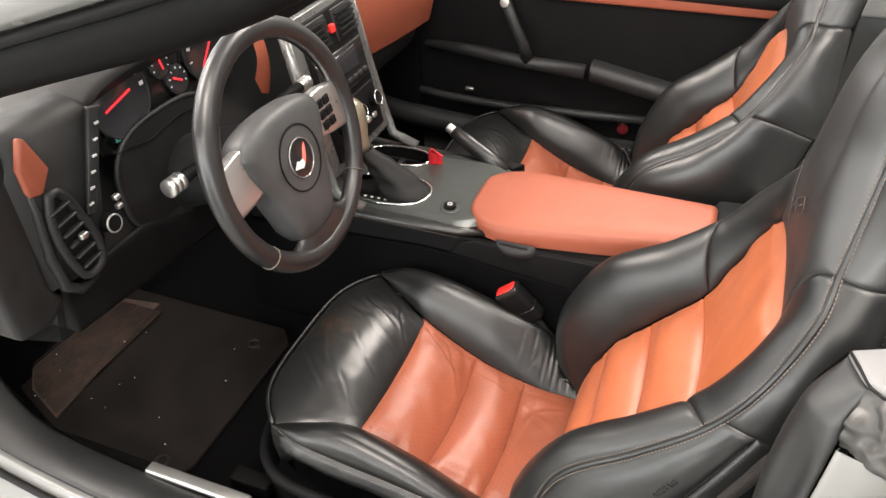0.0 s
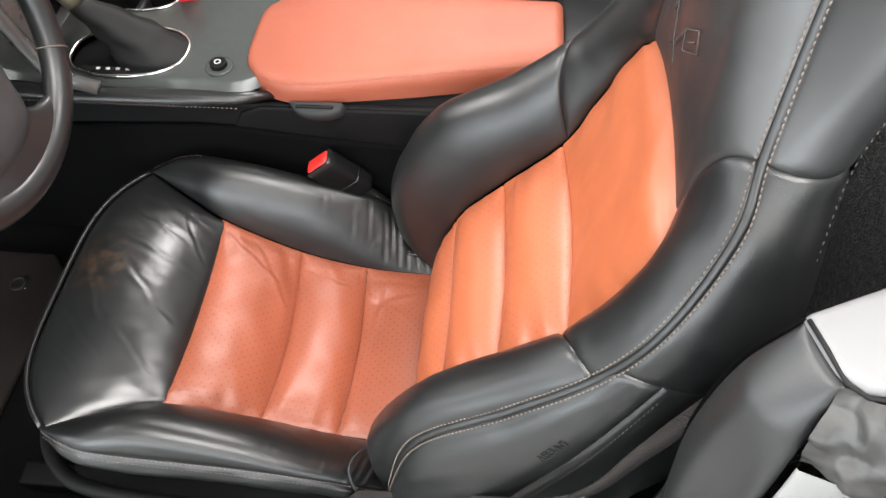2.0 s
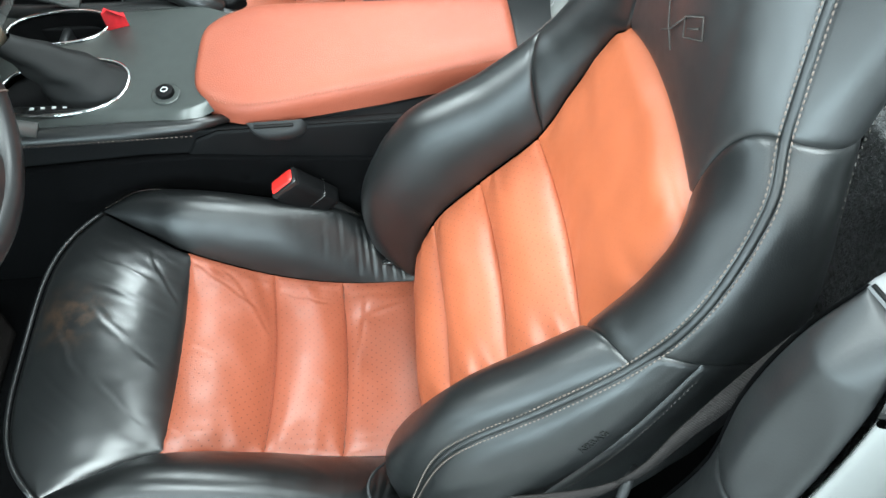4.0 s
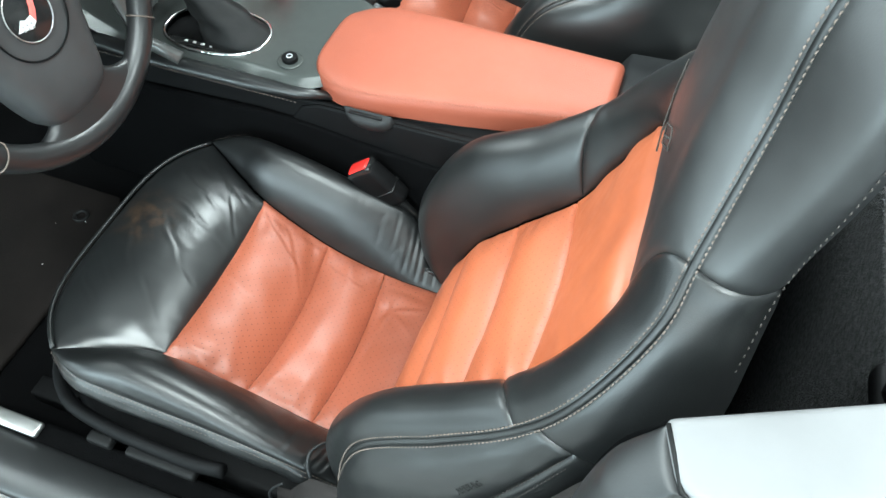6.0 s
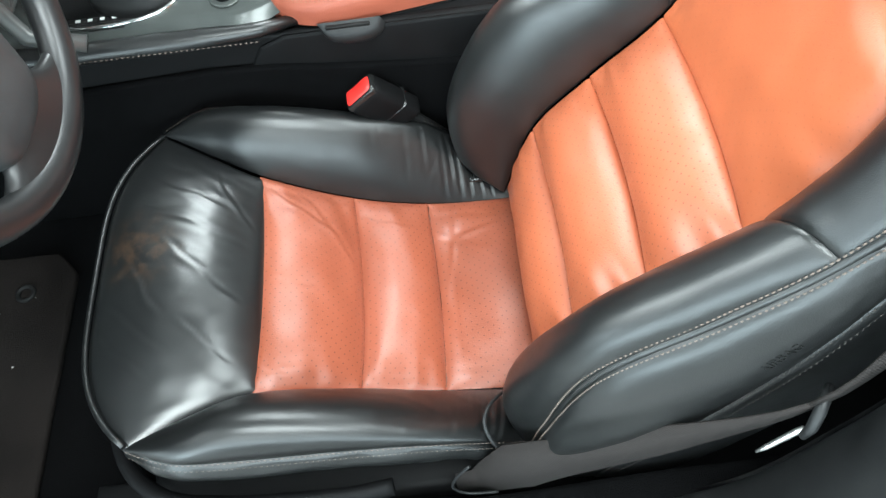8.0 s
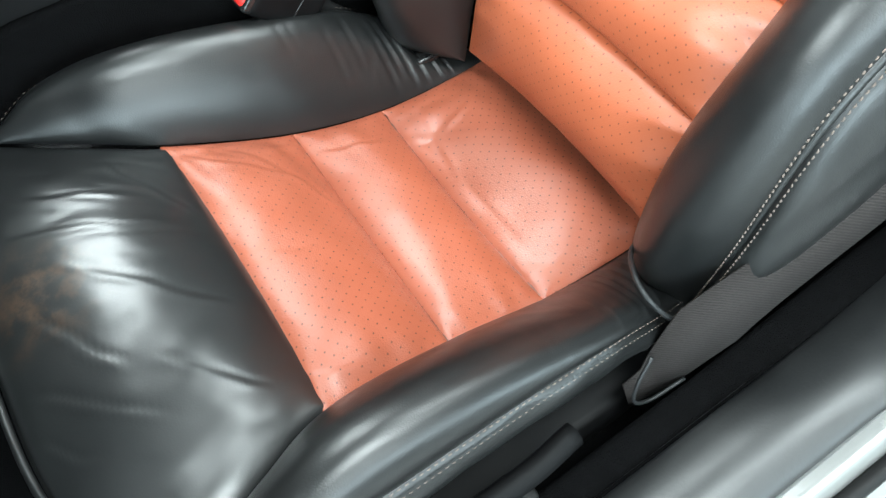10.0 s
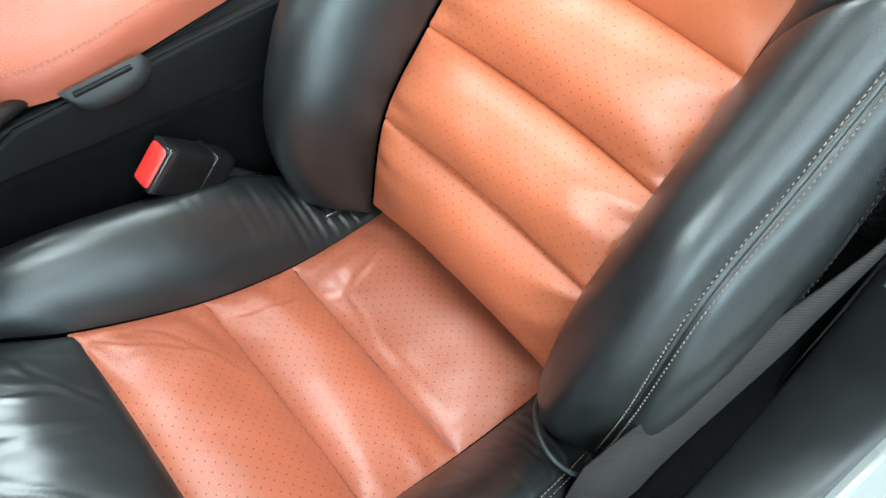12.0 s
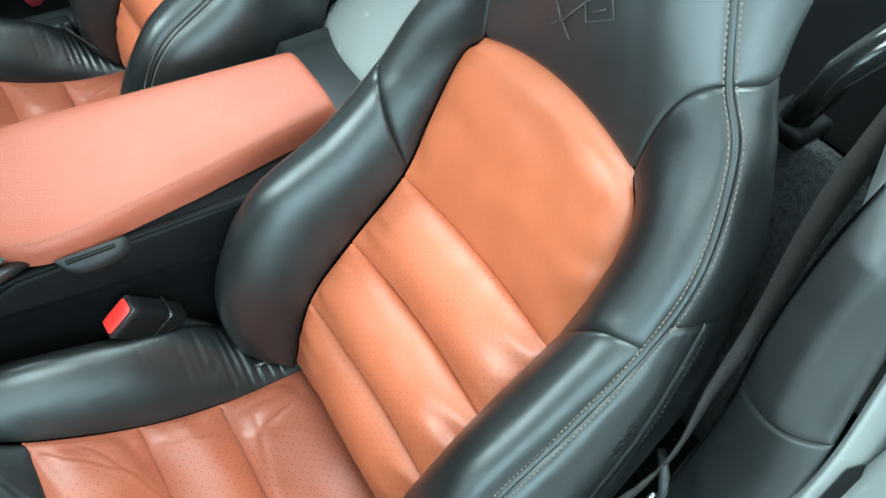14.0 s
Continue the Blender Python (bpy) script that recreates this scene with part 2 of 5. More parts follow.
def link(name, me, material, parent=None, label="", smooth=True):
    if smooth:
        me.polygons.foreach_set("use_smooth", [True] * len(me.polygons))
    me.materials.append(material)
    ob = new(name, me)
    if parent is not None:
        ob.parent = parent
        ob.matrix_parent_inverse = parent_inverse(parent)
    if label:
        ob["label"] = label
    return ob


def parent_inverse(parent):
    m = parent.matrix_basis.inverted()
    return m if parent.parent is None else Matrix.Identity(4)


def thing(name, place, label, category, group="", kind=""):
    ob = new(name)
    ob.empty_display_size = 0.05
    ob.location = place
    return tagged(ob, label, category, group, kind)


def part(name, bm, material, parent, label="", smooth=True):
    me = bpy.data.meshes.new(name)
    bm.normal_update()
    bm.to_mesh(me)
    bm.free()
    return link(name, me, material, parent, label, smooth)


def spaced(n):
    return [0.5 - 0.5 * math.cos(math.pi * i / n) for i in range(n + 1)]


def quilt(name, fn, nu, nv, material, parent, puff=0.0, tuck=0.004, edges=(1, 1, 1, 1), flip=False, wrinkle=0.0, label="", soft=0.0055, seed=0.0, crease=None, lump=0.0):
    """A padded panel: fn(u, v) gives the surface; it swells between its seams and tucks in at them."""
    us, vs = spaced(nu), spaced(nv)
    P = np.array([[fn(u, v) for v in vs] for u in us], float)
    du, dv = np.gradient(P, axis=0), np.gradient(P, axis=1)
    N = np.cross(du, dv)
    N /= np.linalg.norm(N, axis=2, keepdims=True) + 1e-9
    if flip:
        N = -N
    lu = np.linalg.norm(np.diff(P, axis=0), axis=2).sum(0).mean()
    lv = np.linalg.norm(np.diff(P, axis=1), axis=2).sum(1).mean()
    verts, uvs = [], []
    for i, u in enumerate(us):
        for j, v in enumerate(vs):
            d = -tuck * max(edges[0] * math.exp(-u * lu / soft), edges[1] * math.exp(-(1 - u) * lu / soft), edges[2] * math.exp(-v * lv / soft), edges[3] * math.exp(-(1 - v) * lv / soft))
            a = 1 - abs(2 * u - 1) ** 2.2 if edges[0] and edges[1] else (1 - (1 - u) ** 3 if edges[0] else (1 - u**3 if edges[1] else 1))
            b = 1 - abs(2 * v - 1) ** 4 if edges[2] and edges[3] else (1 - (1 - v) ** 3 if edges[2] else (1 - v**3 if edges[3] else 1))
            d += puff * a * b
            if wrinkle:
                q = Vector(P[i, j] * 30) + Vector((seed, seed, 0))
                d += wrinkle * noise.noise(q) * min(1, a * 3) * min(1, b * 3)
                q = Vector((u * lu * 28 + seed, v * lv * 90, seed))
                near = (math.exp(-v * lv / 0.03) + math.exp(-(1 - v) * lv / 0.03)) * (1 - math.exp(-min(v, 1 - v) * lv / 0.006))
                d += wrinkle * 0.9 * near * noise.noise(q) * min(1, b * 6)
            if lump:
                d += lump * noise.noise(Vector(P[i, j] * 13) + Vector((seed * 3, 0, seed))) * min(1, a * 1.5) * min(1, b * 2)
            if crease:
                d += crease(u, v)
            verts.append(P[i, j] + N[i, j] * d)
            uvs.append((u * lu, v * lv))
    w = len(vs)
    faces = [(i * w + j, (i + 1) * w + j, (i + 1) * w + j + 1, i * w + j + 1) for i in range(nu) for j in range(nv)]
    if flip:
        faces = [f[::-1] for f in faces]
    me = bpy.data.meshes.new(name)
    me.from_pydata([tuple(p) for p in verts], [], faces)
    layer = me.uv_layers.new(name="UVMap")
    for loop in me.loops:
        layer.data[loop.index].uv = uvs[loop.vertex_index]
    return link(name, me, material, parent, label)


def hairlines(lines, lu, lv, depth=0.0007, width=0.0022):
    """Sharp creases pressed into a panel of lu by lv metres along pairs of (u, v)."""
    def at(u, v):
        d = 0.0
        for (u0, v0), (u1, v1) in lines:
            ax_, ay_ = (u1 - u0) * lu, (v1 - v0) * lv
            px, py = (u - u0) * lu, (v - v0) * lv
            size = math.hypot(ax_, ay_)
            k = (px * ax_ + py * ay_) / size / size
            if -0.15 < k < 1.15:
                off = (px * ay_ - py * ax_) / size + 0.004 * noise.noise(Vector((k * 2.5, u0 * 9, v0 * 9)))
                fade = max(0.0, min(1.0, 4 * (k + 0.15), 4 * (1.15 - k)))
                d += fade * depth * (0.7 * math.exp(-(((off - 1.3 * width) / (1.6 * width)) ** 2)) - math.exp(-((off / width) ** 2)))
        return d

    return at


def tube(points, radius, sides=8, closed=False, flat=1.0, up=(0, 0, 1), caps=True):
    """A bmesh tube along points; radius a number or one a point; flat squeezes it along its up side."""
    bm = bmesh.new()
    pts = [Vector(p) for p in points]
    n = len(pts)
    rings = []
    for i, p in enumerate(pts):
        a = pts[(i - 1) % n] if closed or i else p
        b = pts[(i + 1) % n] if closed or i < n - 1 else p
        t = (b - a).normalized()
        s = t.cross(Vector(up))
        s = s.normalized() if s.length > 1e-5 else t.orthogonal().normalized()
        q = s.cross(t)
        r = radius[i] if isinstance(radius, (list, tuple)) else radius
        rings.append([bm.verts.new(p + r * (math.cos(k * math.tau / sides) * s + flat * math.sin(k * math.tau / sides) * q)) for k in range(sides)])
    for i in range(n if closed else n - 1):
        a, b = rings[i], rings[(i + 1) % n]
        for k in range(sides):
            bm.faces.new((a[k], a[(k + 1) % sides], b[(k + 1) % sides], b[k]))
    if caps and not closed:
        bm.faces.new(rings[0][::-1])
        bm.faces.new(rings[-1])
    bmesh.ops.recalc_face_normals(bm, faces=bm.faces)
    return bm


def ribbon(points, normals, width, thick=0.002):
    """A flat strap along points, its face turned to the normals."""
    bm = bmesh.new()
    rings = []
    pts = [Vector(p) for p in points]
    for i, p in enumerate(pts):
        t = (pts[min(i + 1, len(pts) - 1)] - pts[max(i - 1, 0)]).normalized()
        nn = Vector(normals[i] if isinstance(normals, list) else normals)
        s = t.cross(nn).normalized()
        nn = s.cross(t).normalized()
        wd = width[i] if isinstance(width, list) else width
        rings.append([bm.verts.new(p + s * a * wd / 2 + nn * b * thick / 2) for a, b in ((-1, -1), (1, -1), (1, 1), (-1, 1))])
    for a, b in zip(rings, rings[1:]):
        for k in range(4):
            bm.faces.new((a[k], a[(k + 1) % 4], b[(k + 1) % 4], b[k]))
    bm.faces.new(rings[0][::-1])
    bm.faces.new(rings[-1])
    bmesh.ops.recalc_face_normals(bm, faces=bm.faces)
    return bm


def box(cx, cy, cz, sx, sy, sz, bevel=0.004, seg=2, turn=None):
    bm = bmesh.new()
    bmesh.ops.create_cube(bm, size=1)
    bmesh.ops.scale(bm, vec=(sx, sy, sz), verts=bm.verts)
    if bevel:
        bmesh.ops.bevel(bm, geom=bm.edges[:], offset=bevel, segments=seg, profile=0.6, affect="EDGES")
    if turn is not None:
        bmesh.ops.transform(bm, matrix=turn, verts=bm.verts)
    bmesh.ops.translate(bm, vec=(cx, cy, cz), verts=bm.verts)
    return bm


def prism(outline, lo, hi, axis="z", bevel=0.003, seg=2):
    """A plate of the given outline (pairs), reaching from lo to hi along an axis."""
    bm = bmesh.new()

    def at(a, b, h):
        return {"z": (a, b, h), "y": (a, h, b), "x": (h, a, b)}[axis]

    bottom = [bm.verts.new(at(a, b, lo)) for a, b in outline]
    top = [bm.verts.new(at(a, b, hi)) for a, b in outline]
    bm.faces.new(bottom[::-1])
    bm.faces.new(top)
    n = len(outline)
    for i in range(n):
        bm.faces.new((bottom[i], bottom[(i + 1) % n], top[(i + 1) % n], top[i]))
    bmesh.ops.recalc_face_normals(bm, faces=bm.faces)
    if bevel:
        sharp = [e for e in bm.edges if e.calc_face_angle(0) > 0.6]
        bmesh.ops.bevel(bm, geom=sharp, offset=bevel, segments=seg, profile=0.6, affect="EDGES")
    return bm


def disc(c, normal, radius, depth, sides=32, bevel=0.0015):
    bm = bmesh.new()
    bmesh.ops.create_cone(bm, cap_ends=True, segments=sides, radius1=radius, radius2=radius, depth=depth)
    if bevel:
        rim = [e for e in bm.edges if e.calc_face_angle(0) > 1.0]
        bmesh.ops.bevel(bm, geom=rim, offset=bevel, segments=2, profile=0.6, affect="EDGES")
    bmesh.ops.transform(bm, matrix=Vector(normal).to_track_quat("Z", "Y").to_matrix().to_4x4(), verts=bm.verts)
    bmesh.ops.translate(bm, vec=c, verts=bm.verts)
    return bm


def ring(c, normal, radius, thick, sides=48, minor=10):
    pts = []
    turn = Vector(normal).to_track_quat("Z", "Y").to_matrix()
    for k in range(sides):
        pts.append(Vector(c) + turn @ Vector((radius * math.cos(k * math.tau / sides), radius * math.sin(k * math.tau / sides), 0)))
    return tube(pts, thick, minor, closed=True, up=normal)


def loft(sections, closed=False, caps=False):
    """A skin over rows of points."""
    bm = bmesh.new()
    rows = [[bm.verts.new(tuple(p)) for p in row] for row in sections]
    w = len(rows[0])
    for a, b in zip(rows, rows[1:]):
        for k in range(w if closed else w - 1):
            bm.faces.new((a[k], a[(k + 1) % w], b[(k + 1) % w], b[k]))
    if caps:
        bm.faces.new(rows[0][::-1])
        bm.faces.new(rows[-1])
    bmesh.ops.recalc_face_normals(bm, faces=bm.faces)
    return bm


def stitches(name, fn, s0, s1, pitch, parent, material, radius=0.0006, length=0.5, label=""):
    """A row of thread stitches along fn(s), which gives a point and the surface's normal."""
    steps = 160
    pts = [fn(s0 + (s1 - s0) * i / steps)[0] for i in range(steps + 1)]
    total = sum((Vector(b) - Vector(a)).length for a, b in zip(pts, pts[1:]))
    count = max(2, int(total / pitch))
    acc, goal, marks = 0.0, 0.0, []
    for i in range(steps):
        seg = (Vector(pts[i + 1]) - Vector(pts[i])).length
        while goal <= acc + seg and len(marks) < count:
            marks.append(s0 + (s1 - s0) * (i + (goal - acc) / max(seg, 1e-6)) / steps)
            goal += pitch
        acc += seg
    verts, faces = [], []
    for s in marks:
        p, nn = fn(s)
        q = Vector(fn(s + (s1 - s0) * 0.002)[0])
        p, nn = Vector(p), Vector(nn).normalized()
        t = (q - p).normalized()
        side = t.cross(nn).normalized()
        c = p + nn * radius * 0.4
        h = pitch * length / 2
        base = len(verts)
        for e, lift, wid in ((-h, -0.6, 0.5), (-h * 0.4, 0.6, 1), (h * 0.4, 0.6, 1), (h, -0.6, 0.5)):
            o = c + t * e + nn * radius * lift
            verts += [tuple(o - side * radius * wid), tuple(o + nn * radius * wid * 0.8), tuple(o + side * radius * wid)]
        for k in range(3):
            a, b = base + 3 * k, base + 3 * k + 3
            faces += [(a, b, b + 1, a + 1), (a + 1, b + 1, b + 2, a + 2)]
    me = bpy.data.meshes.new(name)
    me.from_pydata(verts, [], faces)
    return link(name, me, material, parent, label)


def words(name, text, size, m, material, parent=None, depth=0.0006):
    cu = bpy.data.curves.new(name, "FONT")
    cu.body, cu.size, cu.extrude, cu.align_x, cu.align_y, cu.resolution_u = text, size, depth, "CENTER", "CENTER", 2
    tmp = bpy.data.objects.new(name, cu)
    me = bpy.data.meshes.new_from_object(tmp)
    bpy.data.objects.remove(tmp)
    me.transform(m)
    return link(name, me, material, parent, smooth=False)


def lerp(a, b, t):
    return np.asarray(a) * (1 - t) + np.asarray(b) * t


def bez(a, c, b, t):
    return (1 - t) ** 2 * np.asarray(a) + 2 * t * (1 - t) * np.asarray(c) + t * t * np.asarray(b)


# ---- the room ----
def slab(name, cx, cy, cz, sx, sy, sz, material, label, category):
    ob = part(name, box(cx, cy, cz, sx, sy, sz, 0), material, None, smooth=False)
    return tagged(ob, label, category, kind="structure")


slab("ground", 0, 0, -0.05, 9, 9, 0.1, M_FLOOR, "grey sealed concrete showroom floor", "floor")
slab("wall_north", 0, 4.55, 1.6, 9.2, 0.1, 3.3, M_WALL, "plain painted showroom wall", "wall")
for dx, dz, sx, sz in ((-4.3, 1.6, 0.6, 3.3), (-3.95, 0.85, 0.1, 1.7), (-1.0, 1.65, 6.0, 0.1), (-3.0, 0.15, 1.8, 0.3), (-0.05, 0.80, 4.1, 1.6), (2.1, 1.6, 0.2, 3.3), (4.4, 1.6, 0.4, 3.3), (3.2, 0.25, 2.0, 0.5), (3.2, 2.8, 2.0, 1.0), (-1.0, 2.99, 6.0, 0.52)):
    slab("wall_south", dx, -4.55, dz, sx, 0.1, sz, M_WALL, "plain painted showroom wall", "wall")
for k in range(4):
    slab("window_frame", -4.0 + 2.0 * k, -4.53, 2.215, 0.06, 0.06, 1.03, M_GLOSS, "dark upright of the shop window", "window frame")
slab("wall_east", 4.55, 0, 1.6, 0.1, 9.0, 3.3, M_WALL, "plain painted showroom wall", "wall")
for dy, dz, sy, sz in ((-4.15, 1.6, 0.7, 3.3), (4.45, 1.6, 0.1, 3.3), (0.3, 0.65, 8.2, 1.3), (0.3, 2.95, 8.2, 0.6)):
    slab("wall_west", -4.55, dy, dz, 0.1, sy, sz, M_WALL, "plain painted showroom wall", "wall")
for k in range(5):
    slab("window_frame", -4.53, -3.8 + 2.0 * k, 1.975, 0.06, 0.06, 1.34, M_GLOSS, "dark upright of the shop window", "window frame")
slab("ceiling", 0, 0, 3.3, 9.2, 9.2, 0.1, M_WALL, "plain white showroom ceiling", "ceiling")


# ---- the seats ----
BI = curve([(0, -.005, .125, .37), (1, .027, .128, .487), (2, .086, .130, .561), (3, .150, .127, .636), (4, .184, .130, .705), (5, .204, .126, .758), (5.6, .212, .117, .785), (6, .217, .103, .803), (7, .222, .070, .905), (8, .232, .050, .985), (9, .244, .042, 1.055), (9.6, .272, .034, 1.10), (10, .31, .025, 1.118)])
BR = curve([(0, -.022, .203, .36), (1, -.012, .211, .47), (2, .020, .2105, .588), (3, .101, .209, .665), (4, .164, .206, .728), (5, .204, .197, .79), (6, .238, .164, .858), (7, .249, .128, .900), (8, .263, .088, .98), (9, .269, .072, 1.05), (9.6, .284, .055, 1.095), (10, .31, .04, 1.115)])
BRI = curve([(0, -.045, .200, .36), (1, -.046, .212, .47), (2, .004, .213, .595), (3, .101, .209, .665), (4, .164, .206, .728), (5, .204, .197, .79), (6, .238, .164, .858), (7, .249, .128, .900), (8, .263, .088, .98), (9, .269, .072, 1.05), (9.6, .284, .055, 1.095), (10, .31, .04, 1.115)])
BO = curve([(0, .000, .232, .34), (1, .010, .243, .44), (2, .070, .247, .55), (3, .145, .241, .645), (4, .202, .226, .722), (5, .246, .208, .79), (6, .270, .176, .852), (7, .284, .148, .902), (8, .292, .132, .985), (9, .303, .118, 1.055), (9.6, .315, .085, 1.10), (10, .32, .05, 1.112)])
BB = curve([(0, .12, .228, .30), (1, .16, .232, .40), (2, .205, .230, .50), (3, .25, .224, .60), (4, .283, .209, .69), (5, .299, .185, .765), (6, .304, .152, .83), (7, .308, .122, .895), (8, .318, .122, .98), (9, .325, .112, 1.05), (9.6, .335, .088, 1.09), (10, .33, .05, 1.11)])
BC = curve([(0, .004, 0, .37), (1, .036, 0, .484), (2, .096, 0, .558), (3, .160, 0, .633), (4, .198, 0, .705), (5, .216, 0, .770), (5.6, .218, 0, .804), (6, .218, 0, .824), (7, .213, 0, .905), (8, .220, 0, .985), (9, .236, 0, 1.06), (9.6, .268, 0, 1.105), (10, .31, 0, 1.12)])
CI = curve([(0, -.405, .188, .487), (1, -.345, .158, .470), (2, -.29, .136, .449), (3, -.194, .126, .401), (4, -.104, .126, .369), (5, -.02, .128, .358), (6, .04, .128, .36)])
CS = curve([(0, -.411, .190, .486), (1, -.355, .213, .495), (2, -.29, .214, .482), (3, -.20, .211, .464), (4, -.11, .208, .440), (5, -.035, .200, .392), (6, .02, .19, .36)])
CR = curve([(0, -.408, .190, .489), (1, -.350, .190, .522), (2, -.285, .186, .545), (3, -.195, .184, .515), (4, -.105, .186, .450), (5, -.03, .182, .392), (6, .03, .17, .35)])


def seat(cy, out, label, group):
    """A bucket seat whose middle is at y = cy; out is the side of the door, -1 or 1."""
    root = thing("bucket_seat", (-0.1, cy, 0.30), label, "car seat", group)

    def w(p, side=1):
        return np.array((p[0], cy + side * p[1], p[2]))

    # cushion
    def cushion_across(x0, x1):
        def fn(u, v):
            s = x0 + (x1 - x0) * u
            p, a = CI(s), 2 * v - 1
            return np.array((p[0] + 0.004 * (1 - a * a), cy + a * p[1], p[2] - (0.007 + 0.015 * max(0.0, min(1.0, s - 1.9)) * (1 - 0.9 * max(0.0, min(1.0, (s - 4.2) / 1.1)))) * (1 - a * a)))
        return fn

    def star(u, v, u0=0.16, v0=0.80, lu=0.13, lv=0.25):
        """Creases running out of one pinched spot of the leather."""
        a, b = (u - u0) * lu, (v - v0) * lv
        r, ang = math.hypot(a, b), math.atan2(b, a)
        d = -0.0035 * math.exp(-((r / 0.012) ** 2))
        for k, reach in ((0.25, 0.030), (1.45, 0.022), (2.6, 0.018), (-0.7, 0.024), (-1.75, 0.035)):
            gap = abs(math.sin((ang - k) / 2)) * 2 * r
            d += 0.0026 * math.exp(-((gap / 0.0032) ** 2)) * math.exp(-r / reach) * (1 - math.exp(-r / 0.006))
        return d

    def gathers(u, v, k=0.0):
        """Short folds where the leather is pulled in at both ends of a panel."""
        e = (math.exp(-v / 0.10) + math.exp(-(1 - v) / 0.10)) * (1 - math.exp(-min(v, 1 - v) / 0.03))
        return 0.0016 * e * math.sin(u * 17 + 3 * noise.noise(Vector((u * 3, k, v * 2))) + 9 * v + k) * min(1, 8 * u * (1 - u))

    lines_a = hairlines([((.18, .93), (.75, .77)), ((.45, .95), (.92, .66)), ((.10, .50), (.45, .47)), ((.1, .1), (.5, .03))], 0.10, 0.26, 0.0009)
    lines_b = hairlines([((.60, .40), (.95, .36)), ((.15, .90), (.70, .86))], 0.10, 0.26, 0.0009)
    quilt("cushion_panel", cushion_across(1.88, 3), 56, 120, M_PERF, root, 0.019, 0.0024, edges=(1, 1, 0.6, 0.6), wrinkle=0.0018, seed=1, soft=0.003, crease=lambda u, v: 1.0 * gathers(u, v, 1.0) + lines_a(u, v), lump=0.0032)
    quilt("cushion_panel", cushion_across(3, 4), 56, 120, M_PERF, root, 0.018, 0.0024, edges=(1, 1, 0.6, 0.6), wrinkle=0.0018, seed=5, soft=0.003, crease=lambda u, v: 1.0 * gathers(u, v, 4.0) + lines_b(u, v), lump=0.0032)
    quilt("cushion_panel", cushion_across(4, 5.85), 60, 110, M_PERF, root, 0.019, 0.0024, edges=(1, 1, 0.6, 0.6), wrinkle=0.0020, seed=9, soft=0.003, crease=lambda u, v: star(u, v) + 1.0 * gathers(u, v, 7.0), lump=0.004)

    for s in (3, 4):
        part("seam_welt", tube([Vector(cushion_across(s, s + 0.01)(0, v)) - Vector((0, 0, 0.0054)) for v in np.linspace(0.01, 0.99, 24)], 0.0033, 10), M_PERF, root)

    def front(u, v):
        a = 2 * v - 1
        p = CI(2 * u)
        return np.array((p[0] - 0.055 * (1 - a**4) * (1 - u), cy + a * p[1], p[2] + 0.012 * math.sin(math.pi * u) * (1 - a * a)))

    front_lines = hairlines([((.15, .38), (.45, .20)), ((.22, .52), (.42, .34)), ((.08, .30), (.30, .15)), ((.50, .56), (.85, .38)), ((.66, .92), (.92, .72)), ((.25, .74), (.72, .66)), ((.30, .84), (.68, .79)), ((.55, .30), (.80, .14)), ((.40, .62), (.60, .50))], 0.17, 0.36)

    def front_creases(u, v):
        m = math.exp(-(((v - 0.74) / 0.20) ** 2)) * math.sin(math.pi * u)
        q = noise.noise(Vector((u * 3.0 + 2.5 * v, v * 19 + 2.5 * u, 2.0)))
        return 0.0009 * m * (abs(q) * 2 - 0.5) + 0.0003 * noise.noise(Vector((u * 7, v * 18, 5.0))) + front_lines(u, v)

    quilt("front_panel", front, 80, 170, M_FRONT, root, 0.014, 0.004, wrinkle=0.0005, seed=3, soft=0.004, crease=front_creases, label="creased glossy black leather cushion front")

    def lip(u, v):
        a = 2 * v - 1
        p = CI(0)
        q = np.array((p[0] - 0.055 * (1 - a**4), cy + a * p[1], p[2]))
        return q + np.array((-0.008 * math.sin(u * 2.6) + 0.03 * u * u, 0, -0.10 * u))

    quilt("front_skirt", lip, 10, 40, M_BLACK, root, 0.003, 0.003, edges=(1, 0, 0, 0), flip=True)
    pip = [Vector(front(0, v)) + Vector((-0.002, 0, 0.001)) for v in np.linspace(0, 1, 40)]
    part("piping", tube(pip, 0.0028, 8), M_BLACK, root)
    roll_lines = hairlines([((.45, .25), (.60, .35)), ((.60, .35), (.68, .60)), ((.50, .55), (.66, .62)), ((.70, .2), (.76, .5)), ((.74, .3), (.82, .62)), ((.30, .4), (.46, .50))], 0.42, 0.13, 0.00035)

    # crosswise folds: place along the roll, depth, from and to across it
    FOLDS = ((0.58, 0.0004, 0.3, 0.9), (0.595, 0.0004, 0.4, 1.0), (0.65, 0.0004, 0.1, 0.7), (0.69, 0.0006, 0.2, 1.0), (0.735, 0.0006, 0.0, 0.8), (0.755, 0.0011, 0.1, 1.0), (0.775, 0.0012, 0.0, 0.9), (0.80, 0.0015, 0.0, 1.0), (0.83, 0.0014, 0.0, 0.8), (0.86, 0.0014, 0.0, 0.8))

    def bolster_folds(u, v):
        m = max(0.0, min(1.0, (u - 0.60) / 0.22)) * min(1.0, 5 * v * (1 - v))
        fine_ = abs(noise.noise(Vector((u * 40 - 3 * v, v * 3.5, 4.0))))
        d = 0.0010 * m * (fine_ - 0.2)
        for u0, deep, lo_, hi_ in FOLDS:
            gap = (u - u0 - 0.010 * math.sin(2.2 * v + 9 * u0)) / 0.0045
